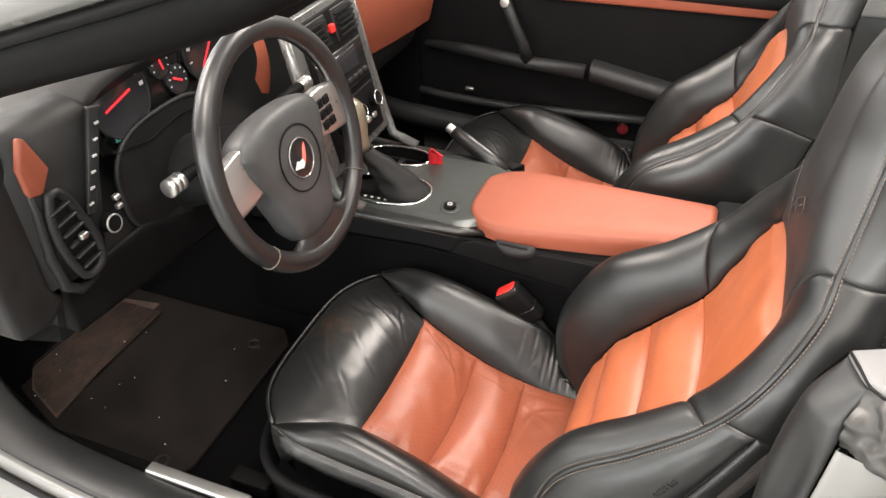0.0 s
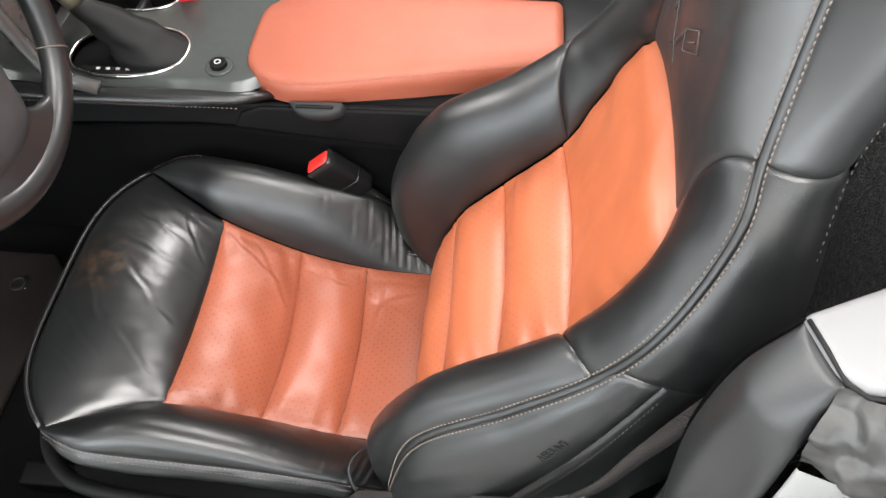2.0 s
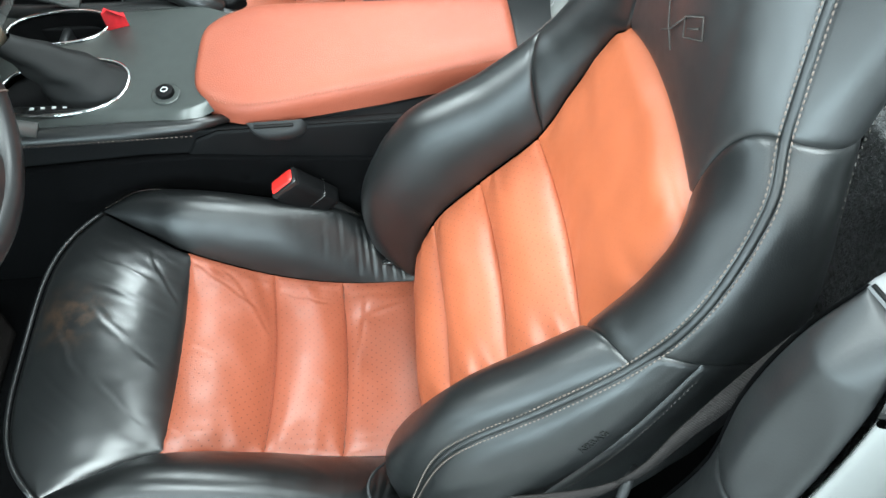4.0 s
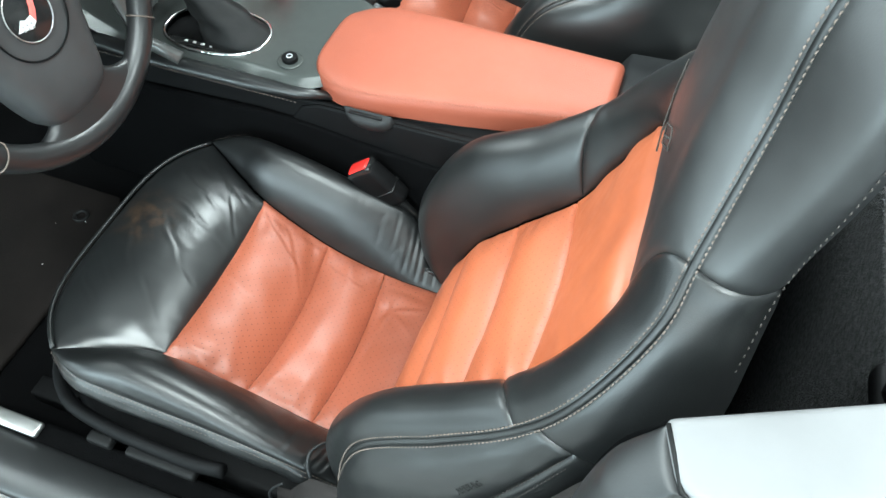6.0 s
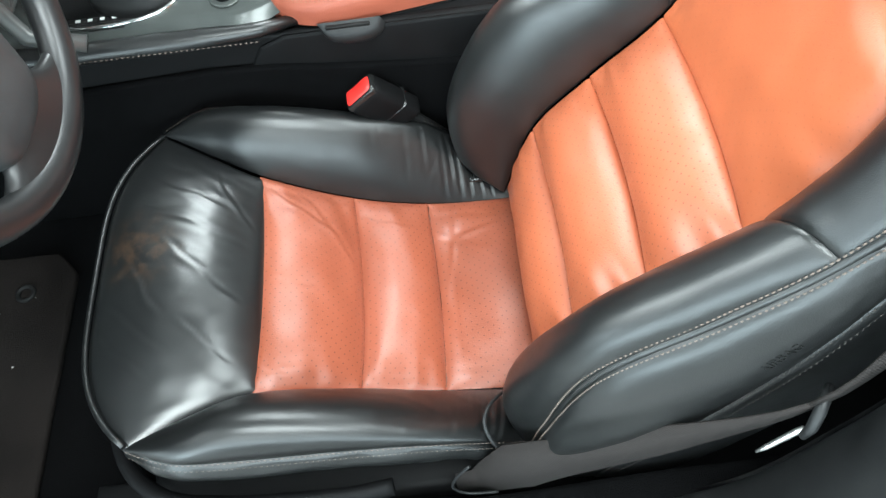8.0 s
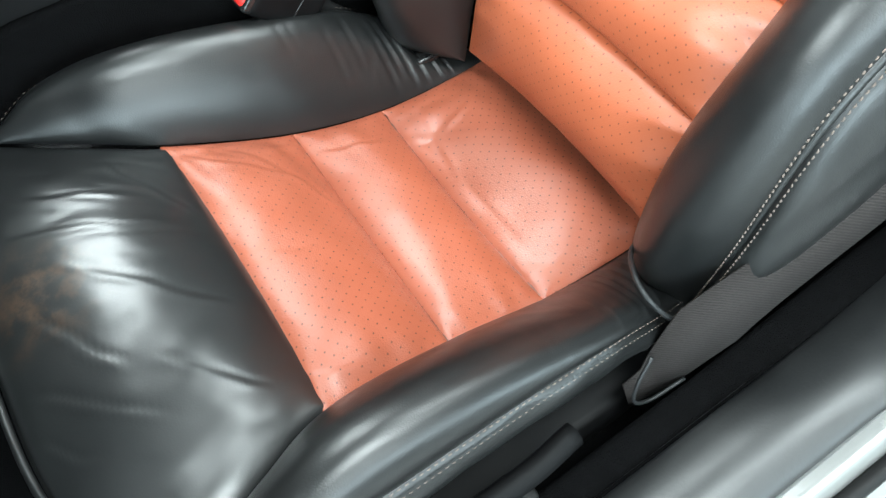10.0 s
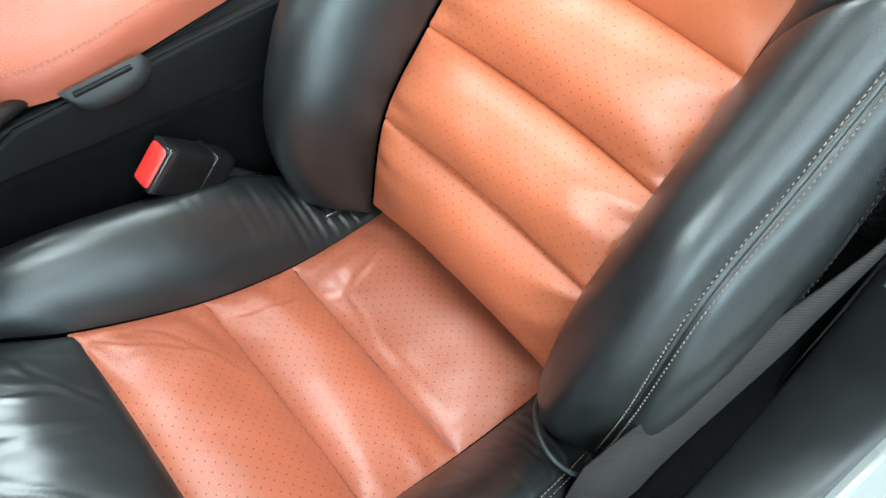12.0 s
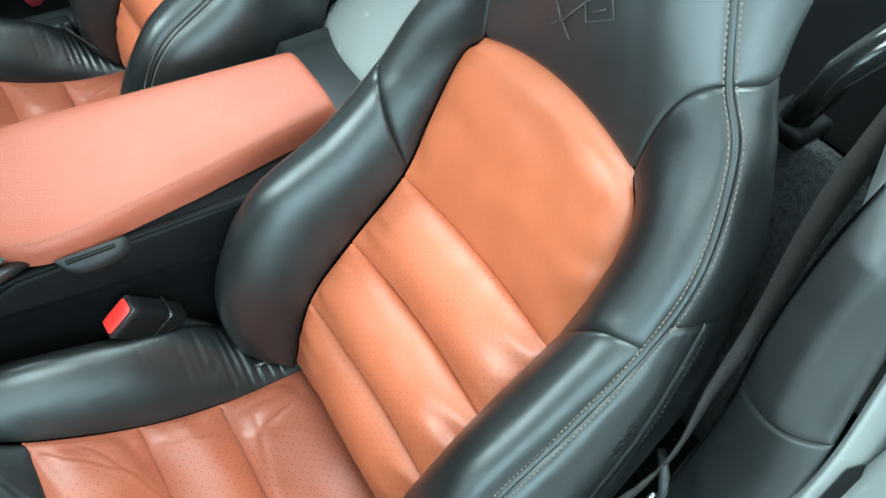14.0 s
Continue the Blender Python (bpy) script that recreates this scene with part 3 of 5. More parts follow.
            d += deep * max(0.0, min(1.0, 6 * (v - lo_), 6 * (hi_ - v))) * (0.6 * math.exp(-((gap - 1.6) ** 2)) - math.exp(-gap * gap))
        return d + roll_lines(u, v)

    for side in (1, -1):
        def roll_at(u, v):
            p = bez(CI(5.8 * u), CR(5.8 * u), CS(5.8 * u), v)
            if side != out:
                # the roll's cover ends in a square tip before the backrest
                p = p - np.array((0, 0, 0.040 * max(0.0, min(1.0, (5.8 * u - 4.70) / 0.10)) * max(0.0, min(1.0, (v - 0.22) / 0.25))))
            return w(p, side)

        quilt("cushion_bolster", roll_at, 230, 44, M_BLACK, root, 0.008 if side == out else 0.004, 0.002, flip=side < 0, wrinkle=0.00025, seed=11 + side, crease=bolster_folds, label="black leather cushion side roll")

        if side != out:
            rim_line = [w(bez(CI(4.70), CR(4.70), CS(4.70), v), side) + np.array((0.001, 0, 0.0008)) for v in np.linspace(0.40, 1.0, 14)]
            part("piping", tube(rim_line, 0.0016, 8), M_PLASTIC_G, root)
            part("clip", box(-0.034, cy + side * 0.163, 0.374, 0.026, 0.034, 0.012, 0.003, 2), M_GLOSS, root, "black plastic cover clip")

        def skirt(u, v):
            p = CS(5.9 * u)
            k = 4 * u * (1 - u)
            return w((p[0] + 0.004 * v, p[1] + (0.007 * math.sin(math.pi * min(1.0, v * 1.6)) - 0.050 * max(0.0, v - 0.28)) * min(1, k * 3), p[2] - 0.085 * v), side)

        def pleats(u, v):
            m = max(0.0, min(1.0, (u - 0.55) / 0.2)) * math.sin(math.pi * min(1.0, 0.15 + v))
            return 0.0035 * m * (abs(noise.noise(Vector((u * 26 + 1.2 * v, v * 1.5, 3.0)))) - 0.2)

        quilt("cushion_side", skirt, 90, 18, M_BLACK, root, 0.004, 0.004, edges=(0, 0, 1, 0), flip=side < 0, wrinkle=0.002, seed=21 + side, crease=pleats)
        for k, off in enumerate((-1, 1)):
            def seam_line(s, off=off):
                p, q = CS(s), CS(min(s + 0.02, 6))
                c = w(p, side)
                nn = np.array((0, side * (0.35 if off < 0 else 0.9), 0.9 if off < 0 else 0.35))
                return c + np.array((0, side * (0.0022 + off * 0.0016), -off * 0.0036 - 0.0012)), nn
            stitches("stitching", seam_line, 0.15, 5.4 if side == out else 4.5, 0.0052, root, M_STITCH, 0.00045, 0.55)
    # backrest
    def insert_at(s, a):
        i, c = BI(s), BC(s)
        return np.array((c[0] + (i[0] - c[0]) * a * a, cy + a * i[1], c[2] + (i[2] - c[2]) * a * a))

    def back_across(s0, s1):
        return lambda u, v: insert_at(s0 + (s1 - s0) * u, 2 * v - 1)

    for s0, s1, mat_, puff in ((0.1, 1, M_PERFB, 0.022), (1, 2, M_PERFB, 0.022), (2, 3, M_PERFB, 0.021), (3, 6, M_TAN, 0.025)):
        quilt("backrest_panel", back_across(s0, s1), 40 if s1 < 6 else 50, 70, mat_, root, puff, 0.004, edges=(1, 1, 0.4, 0.4), wrinkle=0.0012, seed=30 + s0, soft=0.003, crease=lambda u, v, s0=s0: 1.9 * gathers(u, v, 11.0 + s0), lump=0.0025 if s1 < 6 else 0.0055)

    for s in (1, 2, 3):
        part("seam_welt", tube([Vector(insert_at(s, a)) + Vector((0.0065, 0, -0.002)) for a in np.linspace(-0.98, 0.98, 24)], 0.0030, 8), M_PERFB, root)
    edge_line = [BR]

    def face(s, v):
        i, r = BI(s), edge_line[0](s)
        mid = (i + r) / 2
        k = max(0.0, min(1.0, (6.2 - s) / 2.2))
        toe = math.sqrt(max(0.0, 1 - (1 - min(1.0, max(0.0, s + 0.05) / 0.55)) ** 2))
        swell = toe * (0.3 + 0.7 * max(0.0, min(1.0, (4.2 - s) / 2.0)) + 0.45 * math.exp(-((s - 0.5) ** 2)))
        return bez(i, mid + np.array((-0.030 * k - 0.006 - 0.026 * swell, -0.004, 0.020 * k + 0.042 * swell)), r, v)

    def flank(s, v):
        r, o, b = edge_line[0](s), BO(s), BB(s)
        c = o * 1.5 - (r + b) * 0.25
        return bez(r, c, b, v)

    def seam_s(v):
        return 3.15 + 0.85 * v + 0.24 * math.sin(math.pi * v)

    def slack(u, v):
        """Soft slanting folds in the loose lower side of the roll."""
        m = math.exp(-(((u - 0.30) / 0.20) ** 2)) * math.sin(math.pi * min(1.0, v))
        q = 1.6 * u - v + 0.10 * noise.noise(Vector((u * 5, v * 4, 6.0)))
        return 0.55 * m * (0.0028 * math.exp(-(((q - 0.02) / 0.10) ** 2)) - 0.0022 * math.exp(-(((q - 0.20) / 0.09) ** 2)) + 0.0018 * math.exp(-(((q - 0.36) / 0.07) ** 2)) - 0.0020 * math.exp(-(((q + 0.18) / 0.08) ** 2)))

    def low_v(s):
        return min(0.68, 0.42 + 0.10 * max(0.0, 4.3 - s))

    for side in (1, -1):
        lab = "black leather backrest side roll"
        edge_line[0] = BR if side == out else BRI
        quilt("backrest_bolster", lambda u, v: w(face(u * seam_s(v), v), side), 50, 20, M_BLACKB, root, 0.008, 0.003, soft=0.003, edges=(1, 1, 1, 0.75), flip=side < 0, wrinkle=0.0006, seed=40 + side, label=lab)
        quilt("backrest_shoulder", lambda u, v: w(face(seam_s(v) + u * (6 + 0.9 * v**0.75 - seam_s(v)), v), side), 40, 20, M_BLACKB, root, 0.003, 0.003, soft=0.003, edges=(1, 1, 1, 0.75), flip=side < 0, wrinkle=0.0006, seed=43 + side)
        # side faces: lower front, lower rear, upper, head
        cut = low_v if side == out else (lambda s: 1.0)
        quilt("side_panel", lambda u, v: w(flank(4.3 * u, cut(4.3 * u) * v), side), 70, 34, M_BLACKB, root, 0.004, 0.003, soft=0.003, edges=(1, 1, 0.75, 1), flip=side < 0, wrinkle=0.0006, seed=50 + side, crease=slack)
        if side == out:
            quilt("side_panel", lambda u, v: w(flank(4.3 * u, low_v(4.3 * u) + (1 - low_v(4.3 * u)) * v), side), 40, 12, M_BLACKB, root, 0.002, 0.003, soft=0.003, edges=(1, 1, 1, 0), flip=side < 0, wrinkle=0.001, seed=53 + side)
        quilt("side_panel", lambda u, v: w(flank(4.3 + 2.6 * u, v), side), 30, 20, M_BLACKB, root, 0.002, 0.003, soft=0.003, edges=(1, 1, 0.75, 0), flip=side < 0, wrinkle=0.001, seed=56 + side)
        quilt("headrest_side", lambda u, v: w(flank(6.9 + 3.1 * u, v), side), 30, 18, M_HEAD, root, 0.002, 0.003, soft=0.003, edges=(1, 0, 0.75, 0), flip=side < 0, seed=59 + side)

        def ridge(s, off):
            p = face(s, 1 - 0.09) if off < 0 else flank(s, 0.075)
            q = face(s, 0.8) if off < 0 else flank(s, 0.2)
            r = edge_line[0](s)
            t = BR(min(10, s + 0.05)) - BR(max(0, s - 0.05))
            k = 0.0047 / max(np.linalg.norm(p - r), 1e-4)
            c = r + (p - r) * k
            nn = np.cross(t, q - r) * (1 if off < 0 else -1)
            nn = nn / (np.linalg.norm(nn) + 1e-9)
            if nn[0] > 0 and off < 0 or nn[1] < 0 and off > 0:
                nn = -nn
            c = c + nn * 0.0012
            return w(c, side), np.array((nn[0], side * nn[1], nn[2]))

        part("seam_welt", tube([w(edge_line[0](s) + np.array((0.002, -0.0022, -0.001)), side) for s in np.linspace(0.2, 9.3, 90)], 0.0042, 8), M_BLACKB, root)
        for off in (-1, 1):
            stitches("stitching", lambda s, off=off: ridge(s, off), 0.35, 9.2, 0.0045, root, M_STITCH, 0.00066, 0.70)
        stitches("stitching", lambda s: (w(flank(s, 0.90) + np.array((0, 0.002, 0)), side), np.array((0.2, side, 0.1))), 6.0, 8.6, 0.0062, root, M_STITCH_D)

        def low_seam(s, off):
            v = low_v(s) + off
            r = flank(s, v)
            nn = np.cross(flank(s + 0.05, v) - r, flank(s, v + 0.05) - r)
            nn = nn / np.linalg.norm(nn) * (1 if nn[1] > 0 else -1)
            return w(r + nn * 0.0022, side), np.array((nn[0], side * nn[1], nn[2]))

        for off in (-0.034, 0.034) if side == out else ():
            stitches("stitching", lambda s, off=off: low_seam(s, off), 0.6, 4.25, 0.0055, root, M_STITCH_D, 0.0005, 0.55)
        if side == out:
            foot = [w(p, side) for p in ((-0.014, 0.136, 0.385), (-0.040, 0.150, 0.412), (-0.060, 0.170, 0.432), (-0.068, 0.190, 0.436), (-0.060, 0.208, 0.420), (-0.040, 0.220, 0.398))]
            fc = curve([(i, *p) for i, p in enumerate(foot)])
            part("piping", tube([fc(i / 5) for i in range(26)], 0.0020, 8), M_PLASTIC_G, root)
            # embossed lettering on the side panel
            mid_, nn = low_seam(3.05, -0.16)
            a, b = low_seam(2.85, -0.16)[0], low_seam(3.25, -0.16)[0]
            nn = Vector(nn).normalized()
            x = (Vector(b) - Vector(a)).normalized() * -side
            y = nn.cross(x).normalized()
            m = Matrix.Translation(Vector(mid_) + nn * 0.0018) @ Matrix((y.cross(nn), y, nn)).transposed().to_4x4()
            words("airbag_lettering", "AIRBAG", 0.0105, m, M_BLACKB, root, 0.0004)

    def head(u, v):
        a = 2 * v - 1
        b = abs(a)
        k = max(0.0, (b - 0.62) / 0.38)
        s0 = 6 + 0.9 * k**0.75
        s = s0 + (10 - s0) * u
        if b <= 0.62:
            return insert_at(s, a / 0.62)
        return w(face(s, k), 1 if a > 0 else -1)

    quilt("headrest_face", head, 40, 60, M_HEAD, root, 0.002, 0.003, soft=0.003, edges=(1, 0, 0.75, 0.75), wrinkle=0.0006, seed=70)
    quilt("back_shell", lambda u, v: lerp(w(BB(10 * u), -1), w(BB(10 * u), 1), v) + np.array((0.02 * math.sin(math.pi * v), 0, 0)), 30, 12, M_PLASTIC, root, 0, 0, edges=(0, 0, 0, 0))
    # crossed-flags badge, drawn as plain embroidered outlines
    def badge_pt(y, z):
        return (0.2098 + 2.6 * y * y, cy + y, z)

    for k in (-1, 1):
        flag = [(0.024, 0.893), (0.046, 0.907), (0.040, 0.922), (0.019, 0.908)]
        part("flag_outline", tube([badge_pt(k * y, z) for y, z in flag], 0.0007, 6, closed=True, up=(1, 0, 0)), M_STITCH_D, root)
        part("flag_mark", tube([badge_pt(k * y, z) for y, z in ((0.027, 0.903), (0.033, 0.907), (0.038, 0.911))], 0.0009, 6), M_STITCH_D, root)
        part("flag_pole", tube([badge_pt(k * y, z) for y, z in ((-0.012, 0.872), (0.002, 0.884), (0.020, 0.908))], 0.0007, 6), M_STITCH_D, root)
    # plastic base with seat switches
    base = [(-0.44, -0.19), (-0.455, 0), (-0.44, 0.19), (-0.38, 0.226), (-0.1, 0.228), (0.06, 0.215), (0.06, -0.215), (-0.1, -0.228), (-0.38, -0.226)]
    part("base", prism([(x, cy + y) for x, y in base], 0.300, 0.345, "z", 0.012, 3), M_PLASTIC, root, "black plastic seat base trim")
    rim = [Vector((x, cy + y, 0.408)) for x, y in ((-0.165, out * 0.234), (-0.22, out * 0.238), (-0.34, out * 0.232), (-0.41, out * 0.212), (-0.452, out * 0.15), (-0.468, 0), (-0.452, -out * 0.15), (-0.41, -out * 0.21))]
    cv = curve([(i, *p) for i, p in enumerate(rim)])
    part("trim_rail", tube([cv(i / 6) for i in range(43)], 0.009, 10, flat=1.4), M_PLASTIC, root, "black plastic edge round the cushion")
    for x, ln in ((-0.345, 0.035), (-0.255, 0.10)):
        part("seat_switch", box(x, cy + out * 0.243, 0.378, ln, 0.016, 0.016, 0.005, 3), M_RUBBER, root)
    part("seat_track", box(-0.47, cy + out * 0.195, 0.325, 0.07, 0.03, 0.03, 0.004), M_PLASTIC, root, "black plastic seat track cover")
    part("seat_track", box(-0.47, cy - out * 0.195, 0.325, 0.07, 0.03, 0.03, 0.004), M_PLASTIC, root)
    return root


PASSENGER = 0.73
seat(0.0, -1, "black leather bucket seat with perforated terracotta leather centre panels", "bucket seats")
seat(PASSENGER, 1, "black and terracotta leather bucket seat beyond the console", "bucket seats")


# ---- floor of the car, sill and body ----
def flat_tag(ob, label, category, kind="", group=""):
    return tagged(ob, label, category, group, kind)


flat_tag(part("floor", box(-0.35, 0.355, 0.275, 1.75, 1.26, 0.03, 0.004), M_CARPET, None), "black carpeted car floor", "floor", "structure")
toe = loft([[(x, y, z) for y in (-0.25, 0.0, 0.22)] for x, z in ((-1.0, 0.292), (-1.10, 0.33), (-1.22, 0.45), (-1.30, 0.62), (-1.32, 0.8))])
flat_tag(part("toe_board", toe, M_CARPET, None), "black carpeted toe board of the footwell", "footwell", "structure")
flat_tag(part("inner_sill", prism([(-1.25, 0.29), (0.42, 0.29), (0.42, 0.40), (0.1, 0.40), (-0.05, 0.372), (-1.25, 0.38)], -0.275, -0.245, "y", 0.006), M_CARPET, None), "black carpeted inner sill side", "sill", "structure")

mat_outline = [(-0.60, 0.13), (-0.60, -0.19), (-0.62, -0.222), (-0.88, -0.212), (-1.06, -0.14), (-1.10, -0.08), (-1.12, 0.12), (-1.08, 0.17), (-0.63, 0.165)]
mat_ob = thing("floor_mat", (-0.8, 0, 0.29), "worn dark floor mat with a ribbed brown heel pad", "floor mat")
part("carpet", prism(mat_outline, 0.291, 0.303, "z", 0.004), M_MAT, mat_ob)
pad = part("heel_pad", prism([(-0.90, -0.19), (-0.93, 0.14), (-1.08, 0.12), (-1.07, -0.08), (-1.0, -0.15)], 0.303, 0.307, "z", 0.002), M_MATPAD, mat_ob, "ribbed brown heel pad")
for i in range(24):
    x = -0.910 - i * 0.0068
    lo = -0.186 + 0.4 * max(0.0, -0.90 - x) + 0.6 * max(0.0, -1.0 - x)
    part("rib", box(x, (lo + 0.118) / 2, 0.308, 0.0034, 0.118 - lo, 0.003, 0.001, 1), M_MATPAD, pad)
for x, y in ((-0.655, -0.202), (-0.665, 0.104)):
    part("fastener", ring((x, y, 0.304), (0, 0, 1), 0.011, 0.0035, 24, 8), M_RUBBER, mat_ob)
random.seed(4)
verts, faces = [], []
for _ in range(16):
    x, y, a, r = random.uniform(-1.05, -0.62), random.uniform(-0.2, 0.14), random.uniform(0, 6.28), random.uniform(0.0008, 0.0022)
    b = len(verts)
    verts += [(x + r * math.cos(a + k * 1.571), y + r * 0.7 * math.sin(a + k * 1.571), 0.3065 + (0.004 if x < -0.9 else 0)) for k in range(4)] + [(x, y, 0.308 + (0.004 if x < -0.9 else 0))]
    faces += [(b + k, b + (k + 1) % 4, b + 4) for k in range(4)]
me = bpy.data.meshes.new("lint")
me.from_pydata(verts, [], faces)
flat_tag(link("lint", me, M_PAPER), "small white specks of lint on the mat", "lint", "stuff")

OUTER = curve([(0, -1.16, -.270, .53), (0.3, -1.00, -.300, .440), (0.6, -0.83, -.326, .405), (1, -0.5, -.342, .385), (2, -0.06, -.343, .395), (3, .05, -.343, .425), (4, .13, -.343, .50), (5, .185, -.342, .60), (6, .215, -.337, .70), (7, .236, -.323, .78), (8, .247, -.306, .86), (9, .256, -.287, .905)])
INNER = curve([(0, -1.14, -.150, .52), (0.3, -0.97, -.208, .425), (0.6, -0.80, -.258, .397), (1, -0.5, -.268, .376), (2, -0.06, -.272, .378), (3, .08, -.270, .388), (4, .165, -.266, .43), (5, .205, -.262, .54), (6, .226, -.258, .66), (7, .220, -.251, .775), (8, .228, -.249, .858), (9, .246, -.250, .907)])
door_frame = thing("door_opening_trim", (-0.2, -0.3, 0.38), "grained black plastic trim round the open door", "trim")


def band(s, v):
    a, b = INNER(s), OUTER(s)
    k = 0.016 * math.sin(math.pi * v) * min(1, s / 1.5) * max(0.0, min(1.0, (9 - s) / 0.8))
    up = max(0.0, min(1.0, (s - 3) / 3))
    return lerp(a, b, v) + np.array((-k * up, -k * up * 0.3, k * (1 - up)))


def band_part(name, s0, s1, n, m, material, label="", crease=None):
    quilt(name, lambda u, v: band(s0 + (s1 - s0) * u, v), n, m, material, door_frame, 0.0, 0.004, edges=(1, 1, 1, 1), flip=True, soft=0.003, label=label, crease=crease)


band_part("sill_trim", 0, 6.35, 70, 12, M_TRIM)
def channel(u, v):
    """A long recess in the pillar cover with a rounded upper end."""
    side = 1 / (1 + math.exp(-(v - 0.52) / 0.05)) / (1 + math.exp((v - 0.90) / 0.04))
    end = 1 / (1 + math.exp((u - 0.54 + 1.2 * (v - 0.7) ** 2) / 0.06))
    return -0.007 * side * end * (1 - math.exp(-u / 0.05))


band_part("pillar_trim", 6.35, 9, 60, 44, M_TRIM, "grained black plastic pillar cover", channel)
part("inner_wall", loft([[INNER(s), INNER(s) + np.array((0.05 * min(1, max(0, s - 3)), 0.002 * max(0, 3 - s), -0.075 * max(0.1, min(1, 4 - s))))] for s in np.linspace(0, 9, 50)]), M_PLASTIC, door_frame)
part("scuff_plate", box(-0.517, -0.2605, 0.382, 0.185, 0.021, 0.010, 0.004), M_ALU, door_frame, "brushed metal scuff plate")

body = thing("car_body", (0.3, -0.36, 0.0), "white painted car body beside the open door", "car body")


def rocker(u, v):
    s = 7.95 * u
    o = OUTER(s)
    prof = ((0, 0.000, -0.004), (0.12, -0.010, 0.0), (0.2, -0.014, -0.006), (1.0, -0.10, -0.13))
    up = max(0.0, min(1.0, (s - 2.5) / 3))
    for (v0, y0, z0), (v1, y1, z1) in zip(prof, prof[1:]):
        if v <= v1 + 1e-9:
            k = (v - v0) / (v1 - v0)
            y, z = y0 + (y1 - y0) * k, z0 + (z1 - z0) * k
            break
    return o + np.array((-z * up * 0.9 + 0.001, y * (1 - 0.55 * up), z * (1 - up) + 0.001))


quilt("rocker_panel", rocker, 80, 20, M_PAINT, body, 0, 0, edges=(0, 0, 0, 0), flip=True)
part("weatherstrip", tube([OUTER(s) + np.array((0, -0.026, -0.012)) for s in np.linspace(0, 2.6, 30)], 0.006, 8), M_RUBBER, body, "black rubber door seal")
part("jamb", prism([(0.10, 0.30), (0.52, 0.30), (0.52, 0.862), (0.266, 0.862), (0.258, 0.80), (0.245, 0.72), (0.215, 0.61), (0.165, 0.51)], -0.52, -0.352, "y", 0.01, 3), M_PAINT, body, "white painted door jamb")
deck = [(0.246, -0.249), (0.252, -0.266), (0.258, -0.282), (0.268, -0.2885), (0.30, -0.2905), (0.36, -0.293), (1.1, -0.31), (1.1, -0.12), (0.55, -0.12), (0.372, -0.193), (0.30, -0.225)]
part("rear_deck", prism(deck, 0.872, 0.910, "z", 0.005, 3), M_DECK, body, "white panel behind the seat")
ledge = [[(x, y, z) for y, z in ((-0.2925, 0.903), (-0.2925 - 0.0095 * k, 0.901), (-0.2925 - 0.0185 * k, 0.899 - 0.001 * k), (-0.2925 - (0.0245 if x < 0.42 else 0.0375) * k, 0.896 - 0.004 * k), (y1, 0.884 - 0.1 * (y1 < -0.4)))] for x, y1, k in ((0.285, -0.294, 0.1), (0.32, -0.300, 0.35), (0.36, -0.318, 0.8), (0.40, -0.332, 1), (0.46, -0.48, 1), (0.70, -0.62, 1), (1.1, -0.66, 1))]
part("quarter_panel", loft(ledge), M_DECK, body, "white rear quarter panel ledge")
part("panel_seam", tube([(0.2475, -0.252, 0.909), (0.2535, -0.268, 0.908), (0.260, -0.285, 0.906), (0.270, -0.2905, 0.903), (0.32, -0.293, 0.901), (0.5, -0.299, 0.901), (1.0, -0.311, 0.901)], 0.0014, 8), M_RUBBER, body)
part("latch_column", prism([(0.290, 0.70), (0.52, 0.70), (0.52, 0.868), (0.290, 0.868)], -0.52, -0.3495, "y", 0.008, 3), M_CAST, body, "grey metal column behind the latch")
cast_rows = []
for t in np.linspace(0, 1, 30):
    a = lerp((0.257, -0.286, 0.904), (0.38, -0.318, 0.893), t)
    b = lerp((0.248, -0.309, 0.860), (0.38, -0.374, 0.838), t) + np.array((0.0, 0.0, -0.5 * max(0.0, t - 0.5)))
    row = []
    for v in np.linspace(0, 1, 20):
        p = lerp(a, b, v)
        dent = 0.008 * noise.noise(Vector((t * 5.0, v * 3.0, 1.7))) + 0.004 * noise.noise(Vector((t * 13.0, v * 7.0, 5.2))) + 0.005 * math.sin(math.pi * v)
        row.append(p + np.array((-0.7, -0.7, 0.2)) * dent)
    cast_rows.append(row)
cast = part("latch_casting", loft(cast_rows), M_CAST, body, "grey metal latch casting")
part("casting_hole", disc((0.292, -0.313, 0.882), (-0.4, -0.9, 0.1), 0.003, 0.012, 16, 0), M_RUBBER, cast)
part("casting_hole", disc((0.306, -0.335, 0.858), (-0.4, -0.9, 0.1), 0.0025, 0.010, 16, 0), M_RUBBER, cast)
part("casting_slot", tube([(0.292, -0.306, 0.896), (0.306, -0.309, 0.8955), (0.322, -0.313, 0.895)], 0.0022, 8), M_RUBBER, cast)
# striker recess, stickers and screw on the door post
def post_patch(name, s0, s1, v0, v1, lift, material, label, parent=body, n=8):
    """A thin raised patch that follows the painted post."""
    rows = []
    for a in np.linspace(s0, s1, n):
        row = []
        for b in np.linspace(v0, v1, n):
            p = Vector(rocker(a / 7.95, b))
            q = (Vector(rocker(a / 7.95 + 0.004, b)) - p).cross(Vector(rocker(a / 7.95, b + 0.02)) - p).normalized()
            q = q if q.x < 0 else -q
            edge = 0.3 if a in (s0, s1) or b in (v0, v1) else 1.0
            row.append(p + q * lift * edge)
        rows.append(row)
    return part(name, loft(rows), material, parent, label)


